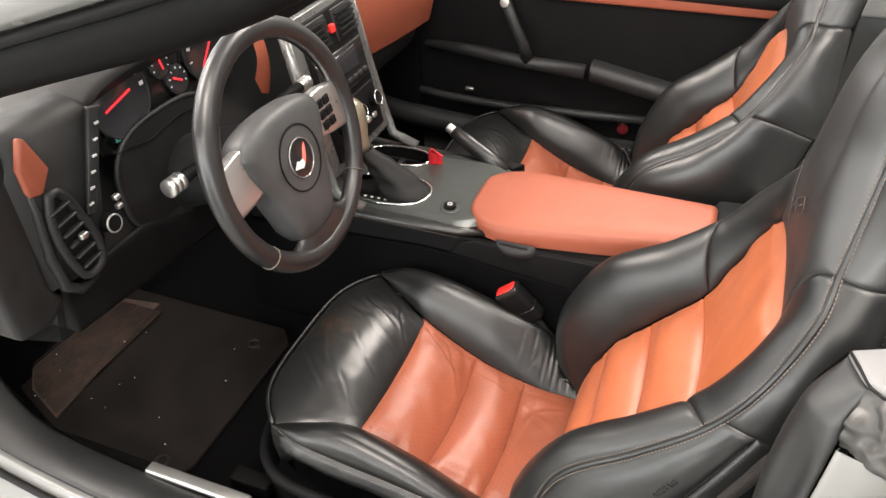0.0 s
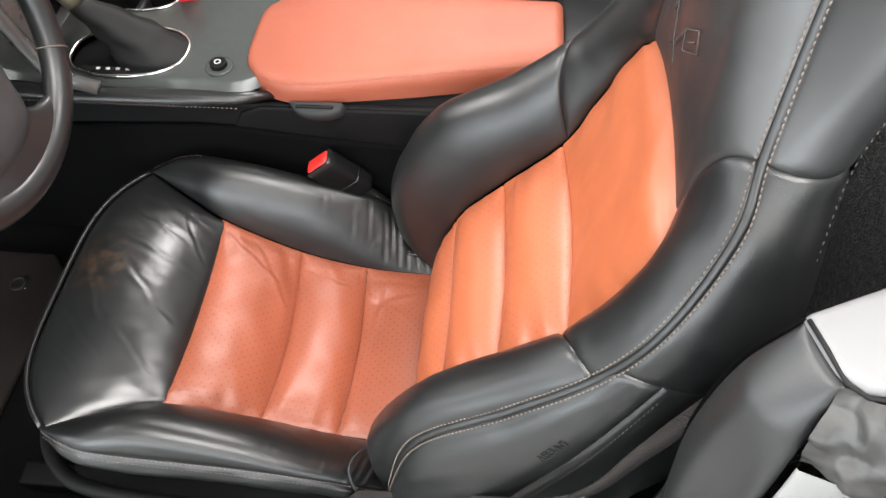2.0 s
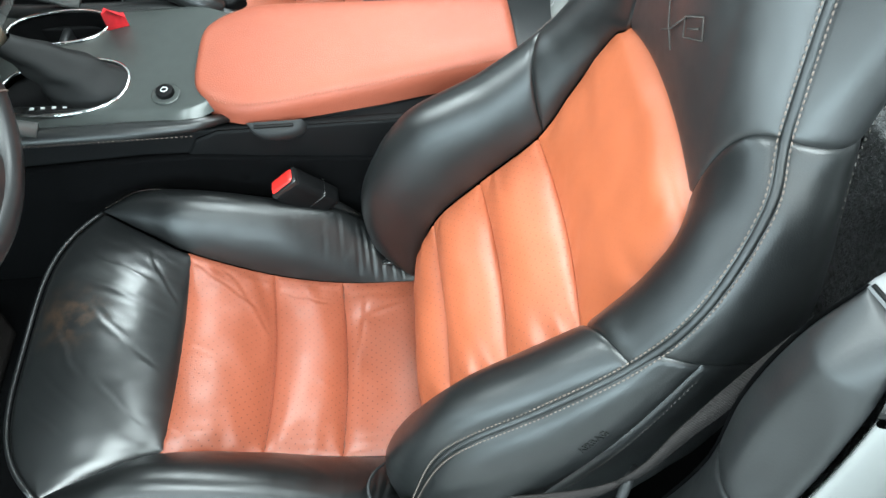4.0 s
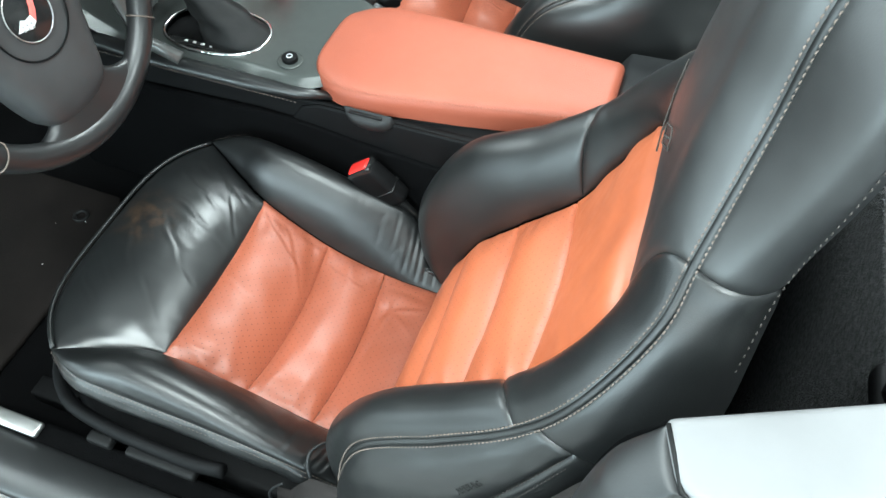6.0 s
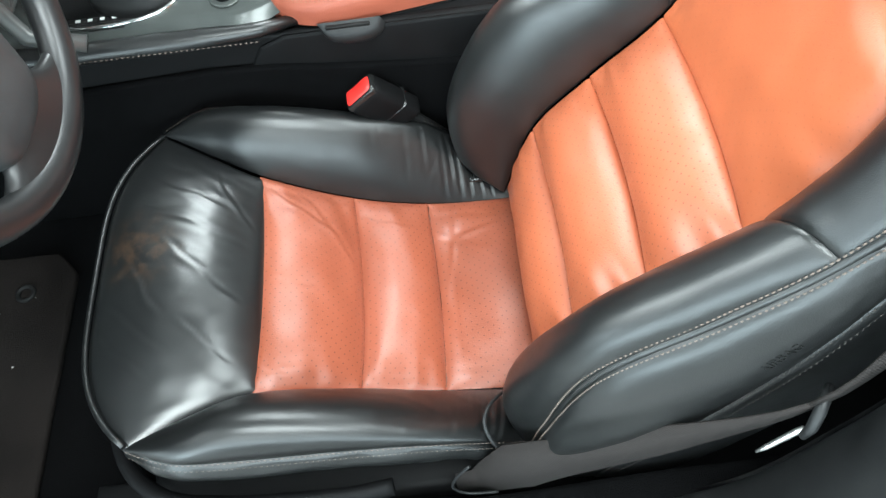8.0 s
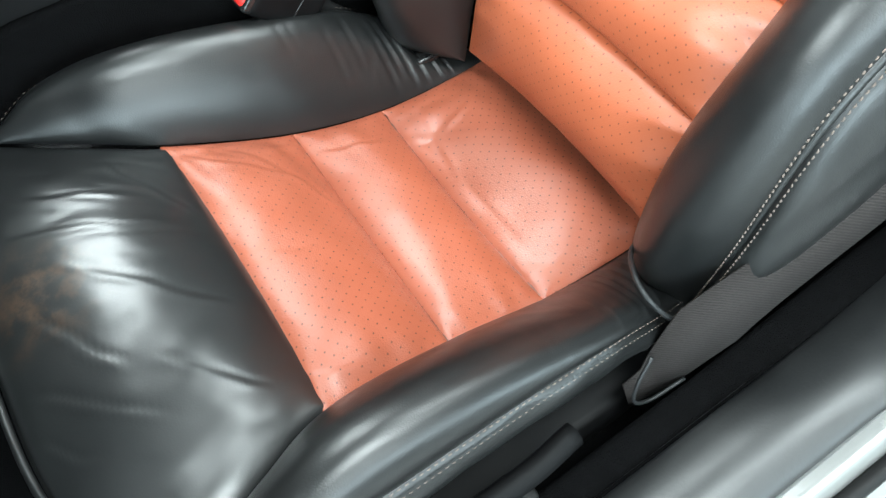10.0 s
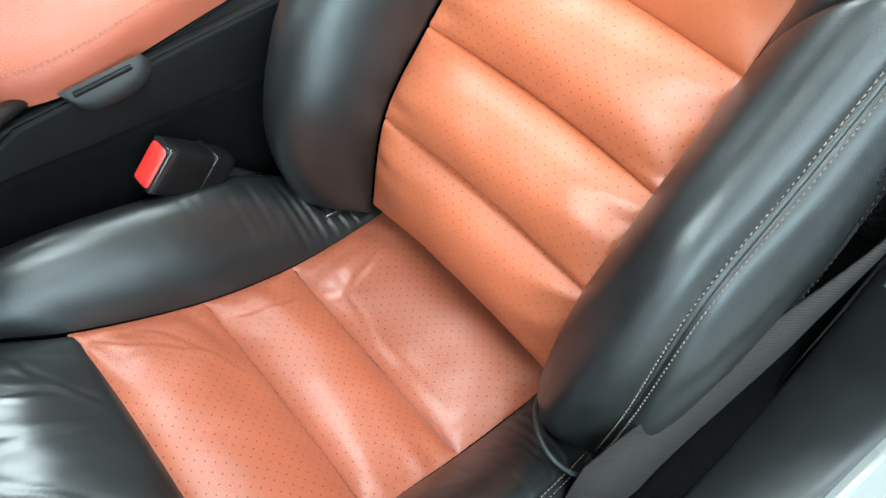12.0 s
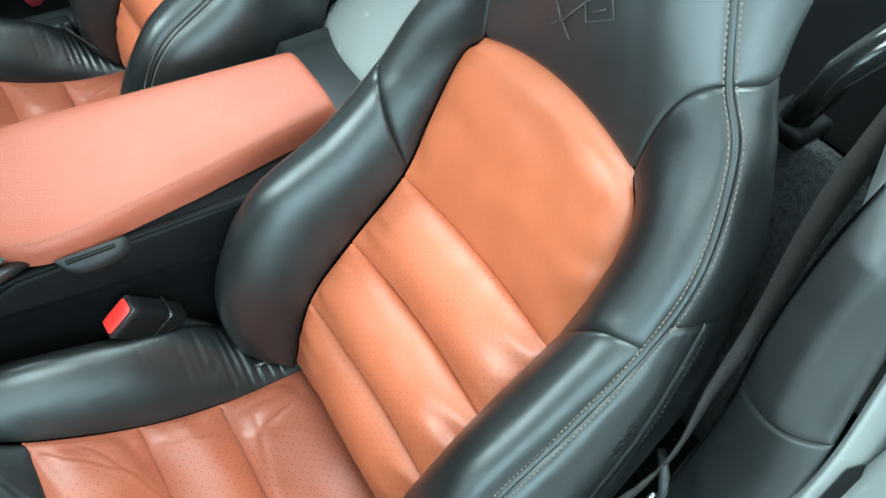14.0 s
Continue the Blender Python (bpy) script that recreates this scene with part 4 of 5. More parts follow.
post_patch("yellow_sticker", 4.42, 4.78, 0.28, 0.42, 0.0008, M_YELLOW, "yellow warning sticker")
post_patch("yellow_sticker", 4.90, 5.00, 0.30, 0.48, 0.0008, M_YELLOW, "yellow warning sticker")
post_patch("white_sticker", 4.55, 4.95, 0.52, 0.72, 0.0008, M_PAPER, "white label with small print")
for k in range(6):
    post_patch("print_line", 4.58 + 0.06 * k, 4.60 + 0.06 * k, 0.55, 0.68 - 0.04 * (k % 3), 0.0014, (M_PINKINK, M_GREYINK)[k % 2], "", n=3)
recess = post_patch("striker_recess", 5.45, 6.12, 0.27, 0.60, 0.0060, M_PLASTIC, "black plastic striker recess", n=10)
part("striker", ring(Vector(rocker(5.8 / 7.95, 0.44)) + Vector((-0.006, -0.004, 0.002)), (-0.9, -0.3, 0.25), 0.010, 0.002, 24, 8), M_CHROME, recess)
screw = part("screw", disc((0.1675, -0.369, 0.522), (-0.85, -0.3, 0.42), 0.008, 0.006, 20), M_CAST, body)
for k in (0, 1):
    part("cross_slot", tube([(0.1645 + 0.002 * k, -0.3745 + 0.003 * k, 0.5205 - 0.002 * k), (0.1645 - 0.001 * k + 0.002, -0.3665 - 0.003 * k, 0.5265 + 0.002 * k)], 0.0009, 6), M_RUBBER, screw)

# behind the seats
rear = prism([(-0.25, 0.29), (0.98, 0.29), (0.98, 0.76), (-0.25, 0.76)], 0.43, 0.46, "x", 0.006)
flat_tag(part("bulkhead", rear, M_FUZZ, None), "black carpeted wall behind the seats", "bulkhead", "structure")
flat_tag(part("rear_shelf", box(0.75, 0.36, 0.745, 0.62, 1.10, 0.03, 0.008), M_CARPET, None), "black carpeted shelf behind the seats", "shelf", "structure")
side = loft([[(x, y, z) for x in (0.25, 0.34, 0.44)] for y, z in ((-0.262, 0.40), (-0.262, 0.70), (-0.254, 0.83), (-0.250, 0.868))])
flat_tag(part("side_trim", side, M_FUZZ, None), "fuzzy dark grey carpet beside the seat back", "trim", "structure")
wf = loft([[(x + 0.035 * abs((y - 0.36) / 0.16) ** 2.5, y, z - 0.01 * abs((y - 0.36) / 0.16) ** 3) for y in np.linspace(0.20, 0.52, 21)] for x, z in ((0.212, 0.560), (0.213, 0.590), (0.222, 0.604), (0.245, 0.622), (0.29, 0.665), (0.34, 0.73), (0.40, 0.80), (0.47, 0.84), (0.60, 0.865), (0.9, 0.875))])
w_ob = part("waterfall_panel", wf, M_PAINT, None)
flat_tag(w_ob, "white painted fairing between the seat backs", "body panel")
roll = thing("rear_latch", (0.45, -0.14, 0.76), "black plastic roof latch lever behind the seat", "latch")
part("arm", tube([(0.43, -0.10, 0.76), (0.44, -0.115, 0.83), (0.47, -0.14, 0.885), (0.53, -0.17, 0.90)], [0.014, 0.016, 0.017, 0.012], 10), M_GLOSS, roll)
part("foot", box(0.44, -0.10, 0.765, 0.05, 0.05, 0.02, 0.006), M_PLASTIC, roll)

# ---- belt and buckle ----
belt = thing("seat_belt", (0.0, -0.25, 0.36), "grey-black woven seat belt beside the seat back", "seat belt")
bc = curve([(0, -.104, -.226, .366), (1, -.024, -.232, .436), (2, .074, -.250, .535), (3, .160, -.264, .632), (4, .204, -.249, .705), (5, .233, -.240, .765), (6, .285, -.219, .803), (7, .345, -.200, .822), (8, .42, -.180, .845)])
belt_pts = [bc(i / 5) for i in range(41)]
belt_n = [tuple(lerp(lerp((-0.55, -0.75, 0.35), (0.1, -0.95, 0.1), min(1, max(0, (i - 10) / 5))), (-0.55, -0.55, 0.6), min(1, max(0, (i - 17) / 7)))) for i in range(41)]
belt_w = [0.060 * (1 - i / 15) ** 1.25 + 0.013 - 0.050 * max(0.0, 1 - i / 4) for i in range(16)]
for i in range(1, 16):
    # the lower edge stays taut while the strap gathers towards the guide
    belt_pts[i] = belt_pts[i] + np.array((0.35, -0.10, -0.60)) * 0.5 * max(0.0, 0.068 - 0.054 * max(0.0, (i - 2) / 13) ** 1.1 - belt_w[i])
part("webbing", ribbon(belt_pts[:16], belt_n[:16], belt_w, 0.0018), M_WEB, belt)
part("webbing", ribbon(belt_pts[15:], belt_n[15:], [0.013 + 0.010 * min(1.0, max(0.0, i - 9) / 10) for i in range(26)], 0.0018), M_WEB, belt)
part("guide", tube([(0.155, -0.279, 0.608), (0.158, -0.277, 0.620), (0.163, -0.269, 0.630), (0.169, -0.260, 0.634), (0.176, -0.252, 0.630)], [0.0030, 0.0042, 0.0046, 0.0042, 0.0035], 10), M_PLASTIC_G, belt, "black plastic belt guide loop")
loop_line = curve([(0, -0.088, -0.225, 0.416), (1, -0.103, -0.231, 0.398), (2, -0.107, -0.236, 0.379), (3, -0.092, -0.240, 0.367), (4, -0.062, -0.243, 0.372)])
part("anchor_loop", tube([loop_line(i / 5) for i in range(21)], 0.0015, 8), M_PLASTIC_G, belt)
part("pin", tube([(0.134, -0.277, 0.568), (0.140, -0.276, 0.575), (0.158, -0.272, 0.595), (0.162, -0.271, 0.599)], [0.0010, 0.0022, 0.0026, 0.0020], 10), M_SILVER, belt, "bright metal pin")

buckle = thing("belt_buckle", (-0.1, 0.208, 0.42), "black seat belt buckle with a red release button", "buckle")
ax = Vector((-0.66, -0.10, 0.75)).normalized()
sd = Vector((0.0, 1.0, 0.0)).normalized()
upb = sd.cross(ax).normalized()
sd = ax.cross(upb)
turnb = Matrix((ax, sd, upb)).transposed().to_4x4()
bcen = Vector((-0.146, 0.207, 0.482))
part("housing", box(*(bcen - ax * 0.010), 0.080, 0.030, 0.050, 0.010, 3, turnb), M_PLASTIC, buckle)
part("button_frame", box(*(bcen + ax * 0.027), 0.012, 0.0275, 0.047, 0.005, 3, turnb), M_GLOSS, buckle)
part("release_button", box(*(bcen + ax * 0.029), 0.014, 0.0215, 0.041, 0.006, 3, turnb), M_RED, buckle, "red plastic release button")
part("seam_band", box(*(bcen - ax * 0.020), 0.002, 0.0308, 0.0508, 0.0008, 1, turnb), M_GLOSS, buckle)
stalk = [bcen - ax * 0.03, Vector((-0.106, 0.212, 0.440)), Vector((-0.080, 0.214, 0.408)), Vector((-0.045, 0.218, 0.360))]
sc = curve([(i, *p) for i, p in enumerate(stalk)])
part("stalk", tube([sc(i / 14) for i in range(43)], [0.0066 + 0.0011 * (i % 2) for i in range(43)], 10), M_RUBBER, buckle, "ribbed black rubber stalk")

# ---- console ----
console = thing("center_console", (-0.2, 0.355, 0.29), "dark console with a pearl grey top plate", "console")
MID = 0.358
side_prof = [(-0.74, 0.29), (0.42, 0.29), (0.42, 0.54), (0.20, 0.570), (-0.24, 0.572), (-0.50, 0.578), (-0.62, 0.60), (-0.70, 0.66)]
for sgn in (-1, 1):
    y = MID + sgn * 0.104
    part("side_panel", prism(side_prof, min(y, y + sgn * 0.012), max(y, y + sgn * 0.012), "y", 0.004), M_PLASTIC, console, "matt black console side")
    part("lower_carpet", prism([(-0.74, 0.29), (0.42, 0.29), (0.42, 0.47), (0.10, 0.496), (-0.03, 0.508), (-0.112, 0.516), (-0.192, 0.525), (-0.262, 0.535), (-0.34, 0.538), (-0.74, 0.52)], min(y + sgn * 0.012, y + sgn * 0.024), max(y + sgn * 0.012, y + sgn * 0.024), "y", 0.005), M_CARPET, console)
    part("roll", tube([(x, MID + sgn * w_, z) for x, w_, z in ((-0.72, 0.128, 0.640), (-0.62, 0.127, 0.600), (-0.50, 0.126, 0.589), (-0.35, 0.124, 0.587), (-0.27, 0.118, 0.584), (-0.22, 0.102, 0.580))], [0.013, 0.013, 0.013, 0.013, 0.010, 0.006], 12, flat=0.9), M_BLACK, console, "stitched black leather console edge")
    stitches("stitching", lambda s, sgn=sgn: (np.array((-0.62 + 0.36 * s, MID + sgn * (0.1405 - 0.004 * s), 0.590 - 0.006 * s)), np.array((0, sgn, 0.5))), 0, 1, 0.006, console, M_STITCH)
    part("bin_panel", prism([(-0.305, 0.505), (-0.27, 0.56), (-0.24, 0.572), (0.20, 0.572), (0.20, 0.49), (-0.28, 0.487)], min(y + sgn * 0.012, y + sgn * 0.017), max(y + sgn * 0.012, y + sgn * 0.017), "y", 0.004), M_PLASTIC, console)
part("rear_box", box(0.29, MID, 0.40, 0.26, 0.20, 0.26, 0.012, 3), M_PLASTIC, console)
part("deck", box(-0.02, MID, 0.560, 0.47, 0.222, 0.016, 0.004), M_PLASTIC, console)
part("rear_top", prism([(0.14, 0.555), (0.30, 0.555), (0.30, 0.58), (0.23, 0.596), (0.16, 0.592)], MID - 0.125, MID + 0.125, "y", 0.006, 3), M_PLASTIC_G, console, "satin dark plastic behind the armrest")
cup_rows = []
for k in np.linspace(-1, 1, 25):
    e = (1 - abs(k) ** 2.6) ** 0.5
    cup_rows.append([(-0.164 + 0.036 * k + 0.004 * (0.572 - z) / 0.02, 0.2395 - (0.2395 - y) * e, 0.583 - (0.5735 - z) * (0.35 + 0.65 * e)) for y, z in ((0.2395, 0.5735), (0.2362, 0.5705), (0.2300, 0.566), (0.2265, 0.560), (0.2270, 0.552), (0.2315, 0.546), (0.2395, 0.543))])
cup = part("latch_cup", loft(cup_rows), M_DASH, console, "rounded finger recess under the armrest")
part("latch_slot", box(-0.165, 0.2345, 0.5795, 0.050, 0.004, 0.004, 0.0012), M_RUBBER, cup)


def oval(cx, cy, ax_, ay, n=40, p=2.4):
    out = []
    for k in range(n):
        c, s_ = math.cos(k * math.tau / n), math.sin(k * math.tau / n)
        out.append((cx + ax_ * math.copysign(abs(c) ** (2 / p), c), cy + ay * math.copysign(abs(s_) ** (2 / p), s_)))
    return out


# top plate with openings for the gaiter and the cup well
def plate_z(x):
    t = max(0.0, (-0.52 - x) / 0.14)
    return 0.598 + 0.004 * math.sin((x + 0.6) * 6) + 0.085 * t * t


GAITER, CUP = (-0.434, 0.308, 0.083, 0.052), (-0.468, 0.432, 0.070, 0.036)


def plate():
    nx, ny = 90, 56
    bm = bmesh.new()
    xs = np.linspace(-0.64, -0.235, nx)
    grid = {}
    for i, x in enumerate(xs):
        t = (x + 0.64) / 0.405
        half = 0.126 - 0.01 * math.sin(t * 3.1) - (0.03 * max(0, (t - 0.84) / 0.16) ** 2)
        for j, b in enumerate(np.linspace(-1, 1, ny)):
            y = MID + b * half
            grid[i, j] = bm.verts.new((x, y, plate_z(x) - 0.012 * max(0, abs(b) - 0.86) / 0.14))

    def inside(x, y):
        return any(abs((x - cx) / a) ** 2.4 + abs((y - cy) / b) ** 2.4 < 1 for cx, cy, a, b in (GAITER, CUP))

    for i in range(nx - 1):
        for j in range(ny - 1):
            q = [grid[i, j], grid[i + 1, j], grid[i + 1, j + 1], grid[i, j + 1]]
            c = sum((v.co for v in q), Vector()) / 4
            if not inside(c.x, c.y):
                bm.faces.new(q)
    bmesh.ops.delete(bm, geom=[v for v in bm.verts if not v.link_faces], context="VERTS")
    bmesh.ops.recalc_face_normals(bm, faces=bm.faces)
    if sum(f.normal.z for f in bm.faces) < 0:
        bmesh.ops.reverse_faces(bm, faces=bm.faces[:])
    return bm


top = part("top_plate", plate(), M_PLATE, console, "glossy pearl grey console plate with fine carbon weave")
for nm, (cx, cy_, a, b) in (("gaiter_rim", GAITER), ("cup_rim", CUP)):
    pts = [(x, y, plate_z(x) + 0.001) for x, y in oval(cx, cy_, a, b, 64)]
    part(nm, tube(pts, 0.0026, 10, closed=True), M_CHROME, console, "bright chrome rim")
cup_rows = [[(x, y, z) for x, y in oval(CUP[0], CUP[1], CUP[2] * k, CUP[3] * k)] for k, z in ((1, 0.60), (0.97, 0.56), (0.92, 0.50), (0.5, 0.498))]
part("cup_well", loft(cup_rows, closed=True, caps=False), M_PLASTIC, console)
part("cup_liner", prism(oval(CUP[0] + 0.02, CUP[1], 0.03, 0.028), 0.499, 0.55, "z", 0.003), M_RUBBER, console)
part("cup_divider", box(CUP[0] - 0.005, CUP[1], 0.555, 0.012, 0.06, 0.05, 0.004), M_PLASTIC_G, console)
part("switch_plate", disc((-0.299, 0.280, 0.6035), (0, 0, 1), 0.0185, 0.003, 40), M_PLATE, console)
btn = part("round_button", disc((-0.299, 0.280, 0.607), (0, 0, 1), 0.0115, 0.009, 32, 0.002), M_PLASTIC, console, "round black push button")
part("button_mark", ring((-0.299, 0.280, 0.6118), (0, 0, 1), 0.004, 0.0006, 20, 6), M_WHITEINK, btn)
part("gear_scale", prism([(-0.50, 0.268), (-0.375, 0.270), (-0.37, 0.280), (-0.50, 0.284)], 0.5925, 0.5965, "z", 0.002), M_GLOSS, console, "gloss black selector scale")
for k in range(4):
    part("scale_mark", box(-0.47 + k * 0.014, 0.2765, 0.5970, 0.005, 0.004, 0.0008, 0), M_WHITEINK, console, smooth=False)
part("parting_tag", ribbon([(-0.385, 0.430, 0.560), (-0.384, 0.424, 0.60), (-0.380, 0.414, 0.632), (-0.372, 0.404, 0.640)], (0.3, -1, 0.2), 0.028, 0.0015), M_TAG, console, "red fabric tag in the cup well")

shifter = thing("gear_shifter", (-0.434, 0.308, 0.60), "automatic gear lever with a black leather gaiter", "gear lever")
part("base", prism(oval(GAITER[0], GAITER[1], 0.082, 0.051), 0.588, 0.592, "z", 0.001), M_PLASTIC, shifter)
boot = curve([(0, -0.402, 0.312, 0.594), (1, -0.415, 0.314, 0.616), (2, -0.437, 0.316, 0.635), (3, -0.461, 0.319, 0.652), (4, -0.486, 0.321, 0.668)])
rows = []
for i in range(25):
    t = i / 24
    c = boot(4 * t)
    ra, rb = 0.060 - 0.046 * t**0.8, 0.044 - 0.030 * t**0.8
    row = []
    for m_ in range(48):
        a = m_ * math.tau / 48
        ripple = 1 + 0.07 * math.sin(5 * a + 2.5 * t) * math.sin(math.pi * t) + 0.05 * math.sin(t * 19 + a)
        row.append((c[0] + ra * ripple * math.cos(a), c[1] + rb * ripple * math.sin(a), c[2] + 0.35 * ra * math.cos(a) * t))
    rows.append(row)
gait = loft(rows, closed=True)
part("gaiter", gait, M_GAITER, shifter, "wrinkled black leather gaiter")
knob_axis = Vector((-0.32, 0.05, 0.95)).normalized()
kb = Vector((-0.487, 0.321, 0.666))
prof = ((0, 0.013), (0.012, 0.016), (0.03, 0.020), (0.05, 0.027), (0.07, 0.031), (0.088, 0.029), (0.10, 0.020), (0.104, 0.004))
tq = knob_axis.to_track_quat("Z", "Y").to_matrix()
part("knob", loft([[kb + tq @ Vector((r * math.cos(k * math.tau / 28), r * 0.85 * math.sin(k * math.tau / 28), h)) for k in range(28)] for h, r in prof], closed=True, caps=True), M_KNOB, shifter, "satin champagne gear knob")
part("knob_cap", loft([[kb + tq @ Vector((r * math.cos(k * math.tau / 28), r * 0.85 * math.sin(k * math.tau / 28) - 0.004, h)) for k in range(28)] for h, r in ((0.082, 0.0305), (0.096, 0.026), (0.105, 0.014), (0.1065, 0.003))], closed=True, caps=True), M_BLACKB, shifter, "black leather knob top")

brake = thing("parking_brake", (-0.27, 0.48, 0.58), "black leather parking brake lever with a silver button", "parking brake")
part("lever", tube([(-0.25, 0.468, 0.585), (-0.29, 0.478, 0.603), (-0.34, 0.493, 0.624), (-0.372, 0.503, 0.637)], [0.016, 0.0165, 0.0155, 0.013], 14, up=(0, 0, 1)), M_BLACK, brake)
part("release_button", disc((-0.380, 0.5055, 0.6405), (-0.9, 0.28, 0.38), 0.010, 0.016, 20), M_SILVER, brake, "silver push button")
part("slot_cover", prism([(-0.36, 0.486), (-0.24, 0.486), (-0.22, 0.512), (-0.35, 0.515)], 0.560, 0.585, "z", 0.006, 3), M_PLASTIC, brake)

# armrest: padded lid
arm = thing("armrest", (-0.05, MID, 0.575), "padded terracotta armrest lid on the console", "armrest")


def arm_half(x):
    t = (x + 0.268) / 0.426
    front = math.sqrt(max(0.0, 1 - (1 - min(1, t / 0.20)) ** 2.0))
    return (0.106 - 0.040 * max(0.0, (t - 0.25) / 0.75) ** 1.0) * (0.30 + 0.70 * front)


def arm_mid(x):
    t = (x + 0.268) / 0.426
    return 0.345 + 0.021 * t


def arm_pt(u, v):
    x = -0.268 + 0.426 * u
    h, m_ = arm_half(x), arm_mid(x)
    ang = math.pi * v
    c, s_ = math.cos(ang), math.sin(ang)
    y = m_ - h * math.copysign(abs(c) ** 0.5, c)
    lift = 0.046 * s_**0.42 if s_ > 0 else 0.0
    end = min(1.0, (1 - abs(2 * u - 1)) / 0.06)
    lift *= math.sqrt(1 - (1 - end) ** 2) * 0.45 + 0.55 if u < 0.5 else math.sqrt(1 - (1 - end) ** 2) * 0.3 + 0.7
    low = 0.009 * max(0.0, 1 - u / 0.55) * (1 - max(0.0, s_) ** 0.42)
    return np.array((x, y, 0.5690 + lift + 0.006 * u + low))


quilt("lid_pad", arm_pt, 70, 60, M_ARM, arm, 0, 0, edges=(0, 0, 0, 0))
part("lid_front", loft([[arm_pt(0, v) for v in np.linspace(0, 1, 40)], [arm_pt(0, v) * np.array((1, 0, 0)) + np.array((0.01, arm_mid(-0.268), 0.585)) for v in np.linspace(0, 1, 40)]]), M_ARM, arm)
part("lid_rear", loft([[arm_pt(1, v) for v in np.linspace(0, 1, 40)], [arm_pt(1, v) * np.array((1, 0, 0)) + np.array((0.0, arm_mid(0.158), 0.59)) for v in np.linspace(0, 1, 40)]]), M_ARM, arm)
part("lid_base", prism([(x, arm_mid(x) - arm_half(x) * 0.985) for x in np.linspace(-0.262, 0.155, 24)] + [(x, arm_mid(x) + arm_half(x) * 0.985) for x in np.linspace(0.155, -0.262, 24)], 0.563, 0.5705, "z", 0.003), M_PLASTIC, arm)
for v0 in (0.145, 0.158, 0.855, 0.842):
    def arm_seam(s, v0=v0):
        p = arm_pt(s, v0)
        return p + np.array((0, -0.0004 if v0 < 0.5 else 0.0004, 0.0006)), np.array((0, -0.5 if v0 < 0.5 else 0.5, 1))
    stitches("stitching", arm_seam, 0.05, 0.985, 0.005, arm, M_STITCH_R, 0.0005)

# ---- steering wheel ----
WC, WT = Vector((-0.447, 0.029, 0.832)), radians(14.2)
w_up, w_rt = Vector((-math.sin(WT), 0, math.cos(WT))), Vector((0, 1, 0))
w_n = Vector((math.cos(WT), 0, math.sin(WT)))


def wp(a, b, c=0.0):
    return WC + w_rt * a + w_up * b + w_n * c


wheel = thing("steering_wheel", WC, "three-spoke black leather steering wheel with silver side spokes", "steering wheel")
rim_pts, rim_r = [], []
for k in range(96):
    a = k * math.tau / 96
    rim_pts.append(wp(0.167 * math.cos(a), 0.167 * math.sin(a)))
    grip = math.exp(-((math.sin(a) - 0.5) ** 2) * 14)
    rim_r.append(0.0158 + 0.0016 * grip)
part("rim", tube(rim_pts, rim_r, 16, closed=True, up=w_n, flat=0.92), M_RIM, wheel, "worn glossy black leather rim")
for deg in (-40, 220):
    a = radians(deg)
    part("rim_seam", ring(wp(0.167 * math.cos(a), 0.167 * math.sin(a)), w_rt * -math.sin(a) + w_up * math.cos(a), 0.0160, 0.0010, 24, 6), M_STITCH, wheel)


def wheel_plate(name, outline, lo, hi, material, label="", bevel=0.005, parent=None):
    bm = prism(outline, lo, hi, "z", bevel, 3)
    m = Matrix((w_rt, w_up, w_n)).transposed().to_4x4()
    bmesh.ops.transform(bm, matrix=Matrix.Translation(WC) @ m, verts=bm.verts)
    return part(name, bm, material, parent or wheel, label)


HUB_A, HUB_B = -0.012, -0.009
pad_out = [(-0.100, 0.042), (-0.082, 0.062), (-0.04, 0.072), (0.0, 0.074), (0.04, 0.072), (0.082, 0.062), (0.100, 0.042), (0.094, 0.012), (0.076, -0.030), (0.062, -0.074), (0.050, -0.110), (0.026, -0.126), (-0.026, -0.126), (-0.050, -0.110), (-0.062, -0.074), (-0.076, -0.030), (-0.094, 0.012)]
pad_curve = curve([(i, a, b, 0) for i, (a, b) in enumerate(pad_out + pad_out[:1])])
pad_ring = [pad_curve(i / 5) for i in range(5 * len(pad_out))]
pad_rows = [[wp(p[0] * k + HUB_A, p[1] * k + HUB_B - 0.004 * (1 - k), c) for p in pad_ring] for k, c in ((0.93, -0.034), (0.99, -0.02), (1.0, -0.004), (0.985, 0.004), (0.94, 0.010), (0.86, 0.0145), (0.74, 0.0175), (0.5, 0.0195), (0.2, 0.020), (0.02, 0.020))]
part("hub_pad", loft(pad_rows, closed=True, caps=True), M_HUB, wheel, "soft dark grey airbag hub pad")
part("hub_ring", ring(wp(HUB_A, HUB_B - 0.004, 0.0205), w_n, 0.048, 0.0011, 56, 8), M_PLASTIC, wheel)
part("hub_disc", disc(wp(HUB_A, HUB_B - 0.004, 0.0200), w_n, 0.0285, 0.003, 40), M_GLOSS, wheel)
part("disc_rim", ring(wp(HUB_A, HUB_B - 0.004, 0.0218), w_n, 0.0285, 0.0007, 40, 8), M_SILVER, wheel)
